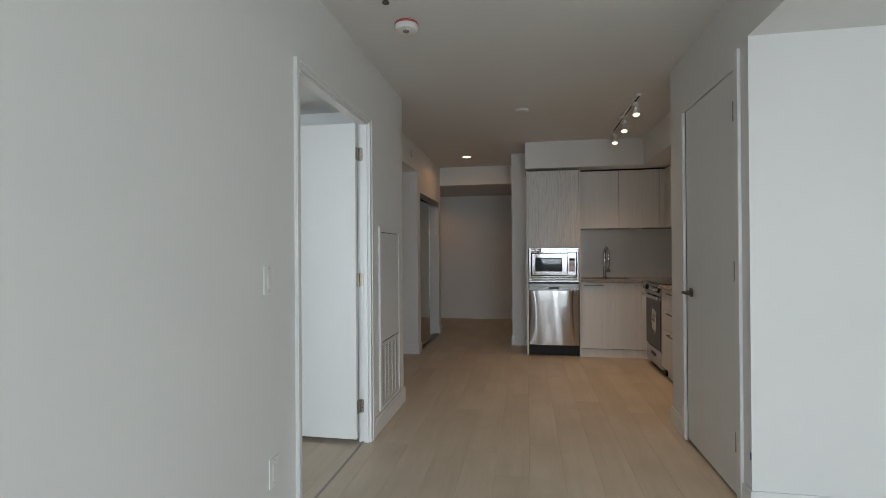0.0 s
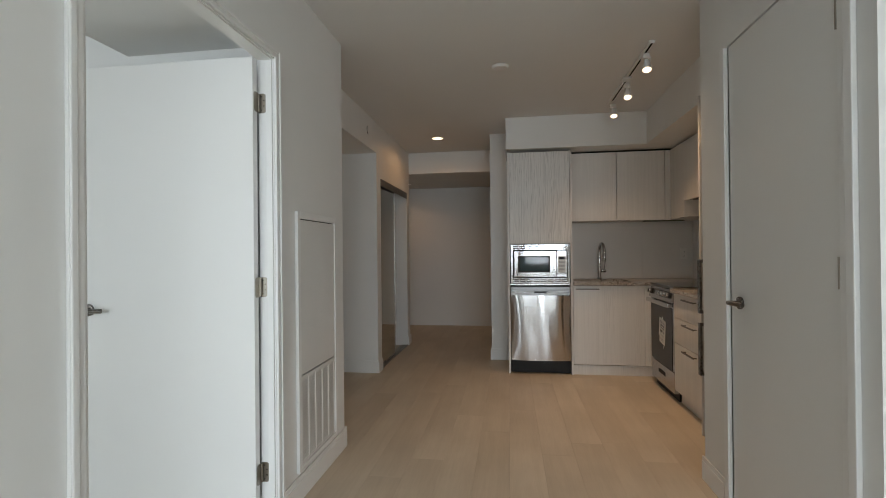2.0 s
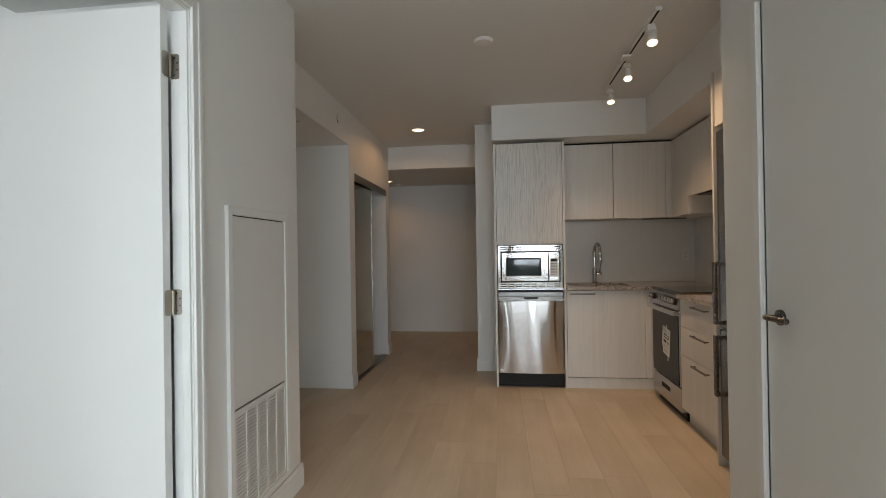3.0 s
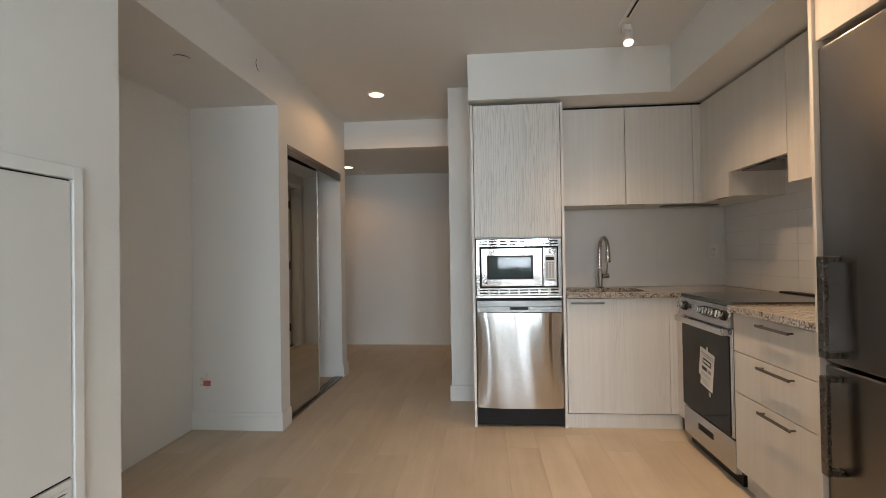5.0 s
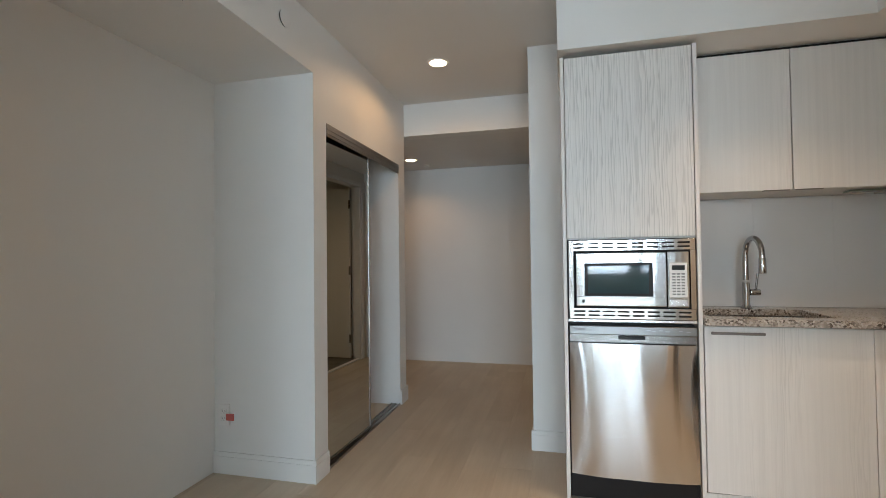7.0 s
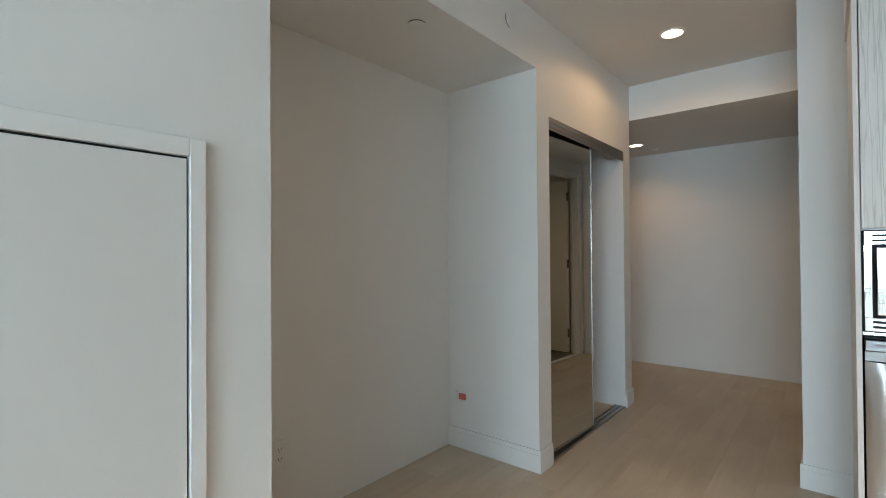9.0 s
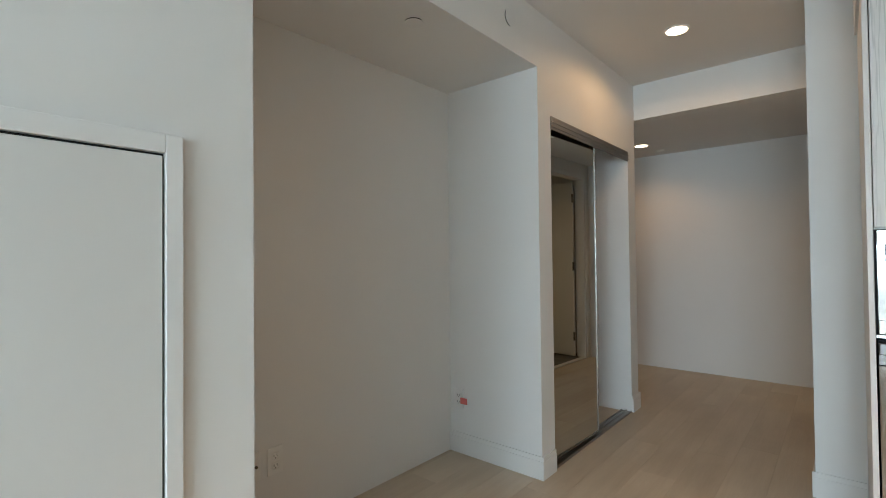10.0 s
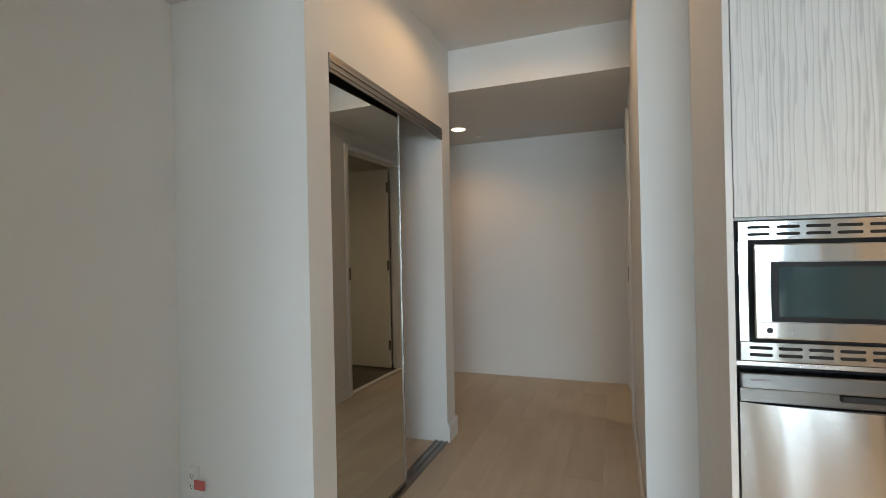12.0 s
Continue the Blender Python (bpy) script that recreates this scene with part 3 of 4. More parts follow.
# dishwasher
dw = thing("dishwasher", (0.335, 5.8, 0), "stainless steel dishwasher with bowed door", "dishwasher")
part("body", box(0.05, 0.62, FY + 0.05, YK - 0.05, 0.03, 0.855), BLACK, dw)
dx0, dx1b, dz0, dz1 = 0.05, 0.619, 0.132, 0.768
bm = bmesh.new()
NU, NV = 48, 40
grid = []
for j in range(NV + 1):
    v = j / NV
    row = []
    for i in range(NU + 1):
        u = i / NU
        a, b = 2 * u - 1, 2 * v - 1
        bow = 0.03 * (1 - abs(a) ** 3) * (1 - 0.14 * b ** 4) + 0.0011 * math.sin(9 * a + 1.2 * b + 0.6)
        pinch = 0.004 * (b * b) * (abs(a) ** 3)
        row.append(bm.verts.new((dx0 + u * (dx1b - dx0), FY + 0.006 - bow - pinch, dz0 + v * (dz1 - dz0))))
    grid.append(row)
for j in range(NV):
    for i in range(NU):
        bm.faces.new((grid[j][i], grid[j][i + 1], grid[j + 1][i + 1], grid[j + 1][i]))
edge = [e for e in bm.edges if e.is_boundary]
r = bmesh.ops.extrude_edge_only(bm, edges=edge)
for v in r["geom"]:
    if isinstance(v, bmesh.types.BMVert):
        v.co.y = FY + 0.045
part("door", bm, STEEL_V, dw, smooth=True)
part("control_strip", box(dx0, dx1b, FY - 0.01, FY + 0.045, 0.808, 0.852, 0.004), STEEL_GREY, dw)
part("grip_channel", box(dx0 + 0.001, dx1b - 0.001, FY + 0.002, FY + 0.045, 0.771, 0.807), STEEL_DARK, dw, "dark steel recessed grip")
part("grip", box(0.275, 0.395, FY - 0.008, FY + 0.0018, 0.788, 0.806, 0.003), BLACK, dw)
part("maker_mark", box(0.075, 0.125, FY - 0.0112, FY - 0.0102, 0.83, 0.837), GREYPRINT, dw)
for i, (a, b) in enumerate(((0.4, 0.418), (0.425, 0.44), (0.455, 0.47), (0.48, 0.5), (0.54, 0.555), (0.572, 0.59))):
    part("indicator", box(a, b, FY - 0.0112, FY - 0.0102, 0.832 - 0.004 * (i % 2), 0.836 - 0.004 * (i % 2)), GREYPRINT, dw)
part("toe_kick", box(0.046, 0.623, FY + 0.025, FY + 0.045, 0.01, 0.128, 0.002), BLACK, dw, "black plastic toe kick")


def pull(parent, p0, p1, out, mat=BRONZE):
    """A slim flat bar pull on two posts."""
    p0, p1, o = Vector(p0), Vector(p1), Vector(out)
    lo = Vector([min(a, b) for a, b in zip(p0 + o * 0.022, p1 + o * 0.03)]) - Vector((0, 0, 0.006))
    hi = Vector([max(a, b) for a, b in zip(p0 + o * 0.022, p1 + o * 0.03)]) + Vector((0, 0, 0.006))
    bm = box(lo.x, hi.x, lo.y, hi.y, lo.z, hi.z, 0.0015)
    d = (p1 - p0).normalized()
    for e in (p0 + d * 0.012, p1 - d * 0.012):
        rod(e, e + o * 0.0225, 0.0045, 10, bm)
    return part("handle", bm, mat, parent, "slim bronze bar pull")


# sink cabinet
SY = FY + 0.005
sink_cab = thing("sink_cabinet", (1.0, 5.8, 0), "pale wood-grain sink base cabinet", "cabinet")
slab("carcass", sink_cab, CAB_PLAIN, 0.646, 1.38, SY + 0.022, YK - 0.02, 0.1, 0.7)
slab("side_panel", sink_cab, CAB_PLAIN, 0.646, 0.66, SY + 0.022, YK - 0.02, 0.701, 0.862)
d = slab("door", sink_cab, CAB_SOFT, 0.65, 1.304, SY, SY + 0.02, 0.1, 0.858)
pull(d, (0.672, SY, 0.83), (0.888, SY, 0.83), (0, -1, 0))
slab("filler", sink_cab, CAB_SOFT, 1.307, 1.356, SY, SY + 0.02, 0.1, 0.858)
slab("filler", sink_cab, CAB_SOFT, 1.357, 1.373, 5.39, SY + 0.02, 0.1, 0.858)
slab("toe_kick", sink_cab, CAB_SOFT, 0.646, 1.38, SY + 0.012, SY + 0.0215, 0.0, 0.093)

# drawers beside the fridge
DX = 1.315
drawers = thing("drawer_cabinet", (1.6, 4.48, 0), "pale laminate base cabinet with three drawers", "cabinet")
slab("carcass", drawers, CAB_PLAIN, DX + 0.022, XK - 0.02, 4.145, 4.79, 0.1, 0.862)
for a, b in ((0.676, 0.858), (0.479, 0.672), (0.105, 0.475)):
    d = slab("drawer", drawers, CAB_PLAIN, DX, DX + 0.02, 4.148, 4.787, a, b)
    pull(d, (DX, 4.335, b - 0.028), (DX, 4.56, b - 0.028), (-1, 0, 0))
slab("toe_kick", drawers, CAB_PLAIN, DX + 0.05, DX + 0.065, 4.148, 4.79, 0.0, 0.099)

# worktop, with a cut for the sink
bm = box(0.646, 0.69, 5.52, YK - 0.001, 0.865, 0.897, 0.002)
box(0.69, 1.21, 5.52, 5.62, 0.865, 0.897, 0.0, bm=bm)
box(0.69, 1.21, 5.97, YK - 0.001, 0.865, 0.897, 0.0, bm=bm)
box(1.21, XK - 0.001, 5.52, YK - 0.001, 0.865, 0.897, 0.0, bm=bm)
box(1.36, XK - 0.001, 5.392, 5.52, 0.865, 0.897, 0.0, bm=bm)
solid("worktop", bm, GRANITE, "speckled beige and grey granite worktop with sink cutout", "worktop")
solid("worktop", box(1.29, XK - 0.001, 4.143, 4.793, 0.865, 0.897, 0.002), GRANITE, "speckled beige granite worktop over drawers", "worktop")
bm = bmesh.new()
for b in ((0.68, 0.692, 5.61, 5.98, 0.7, 0.864), (1.208, 1.22, 5.61, 5.98, 0.7, 0.864), (0.692, 1.208, 5.61, 5.622, 0.7, 0.864), (0.692, 1.208, 5.968, 5.98, 0.7, 0.864), (0.68, 1.22, 5.61, 5.98, 0.705, 0.715)):
    box(*b, bm=bm)
sink = thing("sink", (0.95, 5.8, 0.7), "undermount stainless steel kitchen sink", "sink")
part("basin", bm, STEEL, sink)
part("drain", lathe(((0.04, 0.0), (0.04, 0.004), (0.03, 0.006), (0.012, 0.003)), (0.95, 5.8, 0.7151), "Z", 24), CHROME, sink)

# tap
tap = thing("faucet", (0.977, 6.0, 0.897), "chrome gooseneck kitchen faucet with side lever", "faucet")
FXX, FYY = 0.977, 6.0
part("base", lathe(((0.027, 0), (0.027, 0.006), (0.022, 0.012), (0.0185, 0.02), (0.0185, 0.13), (0.016, 0.14)), (FXX, FYY, 0.8972), "Z", 24), CHROME, tap, smooth=True)
pts = [(FXX, FYY, 1.05), (FXX, FYY, 1.14), (FXX, FYY, 1.182)]
dirx, diry = 0.1, -0.995
R = 0.085
for i in range(1, 13):
    a = math.pi * i / 12
    q = R * (1 - math.cos(a))
    pts.append((FXX + dirx * q, FYY + diry * q, 1.182 + R * math.sin(a) * 1.05))
end = pts[-1]
part("spout", tube(pts + [(end[0], end[1], 1.17)], 0.0145, 16), CHROME, tap, smooth=True)
part("spray_head", rod((end[0], end[1], 1.169), (end[0], end[1], 1.09), 0.0175, 18, r2=0.019, bevel=0.002), CHROME, tap, smooth=True)
bm = rod((FXX + 0.018, FYY, 0.985), (FXX + 0.066, FYY, 0.985), 0.0175, 16, bevel=0.002)
rod((FXX + 0.047, FYY, 0.999), (FXX + 0.056, FYY - 0.005, 1.085), 0.0058, 10, bm)
part("side_lever", bm, CHROME, tap, smooth=True)

# stove
SX = 1.326
stove = thing("stove", (1.64, 5.1, 0), "stainless steel slide-in electric range with black glass cooktop", "stove")
sy0, sy1 = 4.797, 5.385
part("body", box(SX + 0.03, XK - 0.02, sy0 + 0.003, sy1 - 0.003, 0.06, 0.883), STEEL_DARK, stove)
part("cooktop", box(SX - 0.012, XK - 0.05, sy0 - 0.004, sy1 + 0.004, 0.884, 0.908, 0.004), GLASSTOP, stove, "black glass cooktop")
part("rear_vent", box(XK - 0.075, XK - 0.014, sy0 + 0.02, sy1 - 0.02, 0.9085, 0.915, 0.002), BLACK, stove)
bm = bmesh.new()
prof = ((SX - 0.008, 0.882), (SX + 0.03, 0.882), (SX + 0.03, 0.781), (SX - 0.03, 0.781), (SX - 0.03, 0.791))
fa = [bm.verts.new((x, sy0, z)) for x, z in prof]
fb = [bm.verts.new((x, sy1, z)) for x, z in prof]
bm.faces.new(fa)
bm.faces.new(fb)
for i in range(len(prof)):
    j = (i + 1) % len(prof)
    bm.faces.new((fa[i], fa[j], fb[j], fb[i]))
cp = part("control_panel", bm, STEEL, stove)
tilt = Vector((-0.91, 0, 0.22)).normalized()
for y in (5.315, 5.07, 5.005, 4.94, 4.865):
    p = Vector((SX - 0.02, y, 0.836))
    k = part("knob", rod(p, p + tilt * 0.01, 0.0265, 28, bevel=0.002), BLACK, stove, "black knob skirt", True)
    part("knob_grip", rod(p + tilt * 0.0101, p + tilt * 0.034, 0.022, 28, r2=0.0195, bevel=0.003), STEEL_BRIGHT, k, "polished steel knob", True)
    bar = Matrix.Translation(p + tilt * 0.0345) @ tilt.to_track_quat("X", "Z").to_matrix().to_4x4()
    part("pointer_ridge", box(0, 0.006, -0.006, 0.006, -0.0185, 0.0185, 0.002, m=bar), STEEL_BRIGHT, k, "steel grip ridge")
p = Vector((SX - 0.02, 5.25, 0.836))
part("indicator", rod(p, p + tilt * 0.004, 0.009, 16), BLACK, stove)
odoor = part("oven_door", box(SX - 0.012, SX + 0.025, sy0 + 0.004, sy1 - 0.004, 0.235, 0.776, 0.004), STEEL, stove)
part("oven_glass", box(SX - 0.0155, SX - 0.0122, sy0 + 0.03, sy1 - 0.012, 0.24, 0.735, 0.001), OVENGLASS, odoor, "black oven glass")
bm = box(SX - 0.058, SX - 0.036, sy0 + 0.006, sy1 - 0.006, 0.74, 0.776, 0.005, seg=3)
for y in (sy0 + 0.03, sy1 - 0.03):
    box(SX - 0.04, SX - 0.0123, y - 0.014, y + 0.014, 0.745, 0.769, 0.003, bm=bm)
part("handle", bm, STEEL_BRIGHT, odoor, "steel bar handle", True)
for i in range(7):
    y = sy0 + 0.1 + i * 0.068
    part("vent_slot", box(SX - 0.0135, SX - 0.0121, y, y + 0.045, 0.76, 0.767), GAP, odoor)
part("badge", lathe(((0.014, 0), (0.014, -0.0015)), (SX - 0.0157, 5.03, 0.385), "X", 20), STEEL, odoor)
dr = part("storage_drawer", box(SX - 0.01, SX + 0.025, sy0 + 0.004, sy1 - 0.004, 0.062, 0.226, 0.004), STEEL, stove)
part("drawer_grip", box(SX - 0.0118, SX - 0.0102, 5.02, 5.19, 0.145, 0.178, 0.0005), GAP, dr, "dark recessed grip")
part("kick", box(SX + 0.03, SX + 0.05, sy0 + 0.01, sy1 - 0.01, 0.0, 0.06), BLACK, stove)
# paper tag on the oven glass
tag = thing("product_label", (SX - 0.017, 5.03, 0.55), "white printed paper label taped on oven door", "label")
bm = bmesh.new()
tm = Matrix.Translation((SX - 0.0165, 5.068, 0.51)) @ Matrix.Rotation(radians(9), 4, "X") @ Matrix.Diagonal((1, 0.95, 0.86, 1))
box(-0.0006, 0.0006, -0.085, 0.085, -0.06, 0.125, bm=bm, m=tm)
box(-0.0006, 0.0006, -0.085, 0.06, -0.115, -0.06, bm=bm, m=tm)
part("sheet", bm, PAPER, tag)
for mat, b in ((INK, (-0.055, 0.045, 0.03, 0.066)), (GREYPRINT, (-0.07, 0.07, 0.095, 0.1)), (GREYPRINT, (-0.07, 0.06, 0.082, 0.086)), (INK, (-0.01, 0.05, -0.012, 0.012)), (GREYPRINT, (-0.06, -0.025, -0.012, 0.01)),
               (GREYPRINT, (-0.06, 0.06, -0.036, -0.032)), (GREYPRINT, (-0.06, 0.06, -0.048, -0.044)), (GREYPRINT, (-0.05, 0.05, -0.072, -0.068)), (GREYPRINT, (-0.05, 0.05, -0.085, -0.081)), (GREYPRINT, (-0.05, 0.03, -0.098, -0.094))):
    part("print", box(-0.0012, -0.0007, b[0], b[1], b[2], b[3], m=tm), mat, tag)
part("print", box(-0.0016, -0.0013, -0.045, 0.035, 0.041, 0.055, m=tm), PAPER, tag)
part("tape", box(-0.0012, -0.0007, -0.008, 0.01, 0.11, 0.15, m=tm), PLASTIC, tag)

# upper cabinets
UY, UX, UZ0, UZ1 = 5.745, 1.61, 1.496, 2.178


def upper(x0, x1, y0, y1, z0, z1, front, pull_at, label):
    """A wall cabinet; front is 'y' for the back wall, 'x' for the side wall."""
    c = thing("wall_cabinet", ((x0 + x1) / 2, (y0 + y1) / 2, z0), label, "cabinet", "wall cabinets")
    if front == "y":
        slab("carcass", c, CAB_PLAIN, x0 + 0.001, x1 - 0.001, y0 + 0.022, y1, z0 + 0.004, z1 - 0.002)
        d = slab("door", c, CAB_SOFT, x0 + 0.0015, x1 - 0.0015, y0, y0 + 0.02, z0, z1)
        slab("finger_pull", d, BRONZE, pull_at - 0.055, pull_at + 0.055, y0 - 0.012, y0 + 0.015, z0 - 0.003, z0 - 0.0003, bevel=0, label="thin bronze edge pull")
    else:
        slab("carcass", c, CAB_PLAIN, x0 + 0.022, x1, y0 + 0.001, y1 - 0.001, z0 + 0.004, z1 - 0.002)
        d = slab("door", c, CAB_PLAIN, x0, x0 + 0.02, y0 + 0.0015, y1 - 0.0015, z0, z1)
        slab("finger_pull", d, BRONZE, x0 - 0.012, x0 + 0.015, pull_at - 0.06, pull_at + 0.06, z0 - 0.003, z0 - 0.0003, bevel=0, label="thin bronze edge pull")
    return c


upper(0.646, 1.102, UY, YK - 0.001, UZ0, UZ1, "y", 1.03, "pale wood-grain wall cabinet above the sink")
upper(1.104, 1.558, UY, YK - 0.001, UZ0, UZ1, "y", 1.17, "pale wood-grain wall cabinet above the sink")
slab("filler", thing("cabinet_filler", (1.58, UY, UZ0), "pale wood-grain corner filler strip", "cabinet"), CAB_SOFT, 1.56, UX + 0.02, UY, UY + 0.02, UZ0, UZ1)
hc = thing("hood_cabinet", (1.78, 5.28, UZ0), "pale laminate wall cabinet with cutout for range hood", "cabinet", "wall cabinets")
bm = box(UX, UX + 0.02, 5.385, UY - 0.002, UZ0, 1.645)
box(UX, UX + 0.02, 4.832, UY - 0.002, 1.645, UZ1, bm=bm)
bmesh.ops.remove_doubles(bm, verts=bm.verts, dist=0.0001)
hd = part("door", bm, CAB_PLAIN, hc)
slab("finger_pull", hd, BRONZE, UX - 0.012, UX + 0.015, 5.43, 5.53, UZ0 - 0.003, UZ0 - 0.0003, bevel=0, label="thin bronze edge pull")
slab("carcass", hc, CAB_PLAIN, UX + 0.021, XK - 0.001, 4.833, 5.384, 1.7, UZ1 - 0.002)
slab("carcass", hc, CAB_PLAIN, UX + 0.021, XK - 0.001, 5.386, YK - 0.001, UZ0 + 0.004, UZ1 - 0.002)
upper(UX, XK - 0.001, 4.142, 4.83, UZ0, UZ1, "x", 4.6, "pale laminate wall cabinet beside range hood")
hood = thing("range_hood", (1.78, 5.1, 1.62), "slim stainless under-cabinet range hood", "range hood")
part("body", box(UX + 0.025, XK - 0.002, 4.836, 5.382, 1.648, 1.699, 0.003), STEEL, hood)
part("filter", box(UX + 0.06, XK - 0.06, 4.87, 5.35, 1.643, 1.6478), STEEL_DARK, hood, "grey mesh filter")
for y in (5.0, 5.06, 5.12):
    part("switch", box(UX + 0.032, UX + 0.05, y, y + 0.03, 1.643, 1.6478, 0.001), BLACK, hood)
slab("light_rail", thing("cabinet_underside_light", (1.59, 5.9, 1.49), "slim grey-green under-cabinet light strip", "light strip"), STRIPGLASS, 1.4, 1.78, 5.86, 5.94, 1.4895, 1.4965)
# near-black fill paints the shade between cabinets and soffit
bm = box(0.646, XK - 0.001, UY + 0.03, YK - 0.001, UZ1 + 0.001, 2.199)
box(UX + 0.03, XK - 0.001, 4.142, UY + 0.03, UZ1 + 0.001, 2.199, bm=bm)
solid("cabinet_top_shade", bm, GAP, "near-black fill standing in for shade above wall cabinets", "trim", "structure")

# fridge in its bay
fr = thing("fridge", (1.6, 3.83, 0), "dark stainless steel bottom-freezer refrigerator", "fridge")
part("body", box(1.335, XK - 0.03, 3.545, 4.115, 0.03, 1.86, 0.004), STEEL_DARK, fr)
for n, a, b, h0, h1 in (("fridge_door", 0.775, 1.865, 0.8, 1.14), ("freezer_door", 0.06, 0.765, 0.41, 0.74)):
    d = part(n, box(1.275, 1.333, 3.54, 4.118, a, b, 0.008, seg=3), STEEL_DARK, fr)
    bm = box(1.218, 1.236, 4.035, 4.065, h0, h1, 0.004)
    box(1.236, 1.2748, 4.035, 4.065, h0, h0 + 0.02, 0.003, bm=bm)
    box(1.236, 1.2748, 4.035, 4.065, h1 - 0.02, h1, 0.003, bm=bm)
    part("handle", bm, NICKEL, d, "dark steel bracket handle")
bm = box(1.36, 1.5, 3.56, 4.1, 0.0, 0.03)
part("foot", bm, BLACK, fr)
oc = thing("over_fridge_cabinet", (1.6, 3.83, 1.9), "pale laminate fridge surround with cabinet above", "cabinet")
slab("side_panel", oc, CAB_PLAIN, 1.262, XK - 0.001, 4.122, 4.14, 0, 2.198, label="tall pale laminate end panel")
slab("carcass", oc, CAB_PLAIN, 1.295, XK - 0.02, 3.53, 4.12, 1.9, 2.196)
slab("door", oc, CAB_PLAIN, 1.272, 1.292, 3.532, 4.119, 1.892, 2.194)

# backsplash tiles
bs = solid("backsplash_north", box(0.646, XK - 0.001, YK - 0.0114, YK, 0.898, 1.494), GROUT, "glossy grey-white tile backsplash behind sink", "backsplash", "structure")
bse = solid("backsplash_east", box(XK - 0.0107, XK, 4.142, YK - 0.0125, 0.898, 1.645), GROUT_GREY, "glossy grey-white tile backsplash behind stove", "backsplash", "structure")
TW = 0.38
for parent, x0, x1, n in ((bs, 0.648, XK - 0.014, "y"), (bse, 4.144, YK - 0.014, "x")):
    top = 1.493 if n == "y" else 1.644
    TH = 0.6 if n == "y" else 0.1
    z = 0.899
    while z < top - 0.01:
        a = x0 - 0.35 if n == "y" else x0
        while a < x1 - 0.005:
            b, c = min(a + TW - 0.0012, x1), min(z + TH - (0.0012 if n == "y" else 0.0022), top)
            bm = box(max(a, x0), b, YK - 0.0125, YK - 0.0065, z, c, 0.0004, seg=1) if n == "y" else box(XK - 0.0125, XK - 0.0065, a, b, z, c, 0.0004, seg=1)
            part("tile", bm, TILE, parent)
            a += TW
        z += TH


def outlet_plate(at, face, mat=PLASTIC, kind="outlet", group=""):
    """A wall plate 70 x 115 mm; face is the unit normal along x or y."""
    p = thing(kind + ("_plate" if kind == "outlet" else ""), at, {"outlet": "white duplex wall outlet", "light_switch": "white rocker light switch plate", "data_outlet": "white data outlet plate with round jacks"}[kind], "outlet" if kind != "light_switch" else "switch", group)
    f = Vector(face)
    s = Vector((-f.y, f.x, 0))
    m = Matrix.Translation(at) @ Matrix((( s.x, f.x, 0, 0), (s.y, f.y, 0, 0), (0, 0, 1, 0), (0, 0, 0, 1)))
    part("cover", box(-0.036, 0.036, 0.0005, 0.0065, -0.058, 0.058, 0.002, m=m), mat, p)
    if kind == "outlet":
        for z in (-0.02, 0.02):
            part("socket", box(-0.0165, 0.0165, 0.0066, 0.0082, z - 0.014, z + 0.014, 0.003, m=m), mat, p)
            for x in (-0.007, 0.007):
                part("slot", box(x - 0.0012, x + 0.0012, 0.0083, 0.0086, z - 0.004, z + 0.006, m=m), GAP, p)
            part("slot", box(-0.0022, 0.0022, 0.0083, 0.0086, z - 0.011, z - 0.007, m=m), GAP, p)
    elif kind == "light_switch":
        part("frame", box(-0.018, 0.018, 0.0066, 0.0078, -0.035, 0.035, 0.001, m=m), mat, p)
        bm = box(-0.0155, 0.0155, 0.0079, 0.0105, -0.032, 0.032, 0.001, m=m @ Matrix.Rotation(radians(3), 4, "X"))
        part("rocker", bm, mat, p)
        for z in (-0.046, 0.046):
            part("screw", rod(m @ Vector((0, 0.0066, z)), m @ Vector((0, 0.0072, z)), 0.0025, 10), NICKEL, p)
    else:
        for x in (-0.014, 0.014):
            part("jack", rod(m @ Vector((x, 0.0066, 0.0)), m @ Vector((x, 0.013, 0.0)), 0.006, 12), NICKEL, p)
    return p


outlet_plate((1.85, YK - 0.0127, 1.155), (0, -1, 0), GROUT)
outlet_plate((XL, 1.648, 1.133), (1, 0, 0), kind="light_switch")
outlet_plate((XL, 1.68, 0.36), (1, 0, 0), kind="light_switch")
outlet_plate((-1.897, 4.155, 0.325), (1, 0, 0), kind="data_outlet")
outlet_plate((-1.897, 4.255, 0.325), (1, 0, 0))
ro = outlet_plate((-1.83, 5.431, 0.325), (0, -1, 0))
part("red_tag", box(-1.812, -1.762, 5.416, 5.4225, 0.297, 0.334, 0.002), RED, ro, "red plastic tag over socket")

# ---- access panel with return grille ----
ap = thing("access_panel", (XL, 3.33, 0.13), "white painted access panel with louvred return grille", "access panel")
py0, py1, pz0, pz1 = 3.045, 3.556, 0.135, 1.413
bm = box(XL, XL + 0.016, py0, py0 + 0.03, pz0, pz1, 0.002)
box(XL, XL + 0.016, py1 - 0.03, py1, pz0, pz1, 0.002, bm=bm)
box(XL, XL + 0.016, py0 + 0.03, py1 - 0.03, pz1 - 0.035, pz1, 0.002, bm=bm)
box(XL, XL + 0.016, py0 + 0.03, py1 - 0.03, pz0, pz0 + 0.025, 0.002, bm=bm)
part("frame", bm, TRIM, ap)
part("backing", box(XL + 0.0005, XL + 0.002, py0 + 0.03, py1 - 0.03, pz0 + 0.025, pz1 - 0.035), GAP, ap)
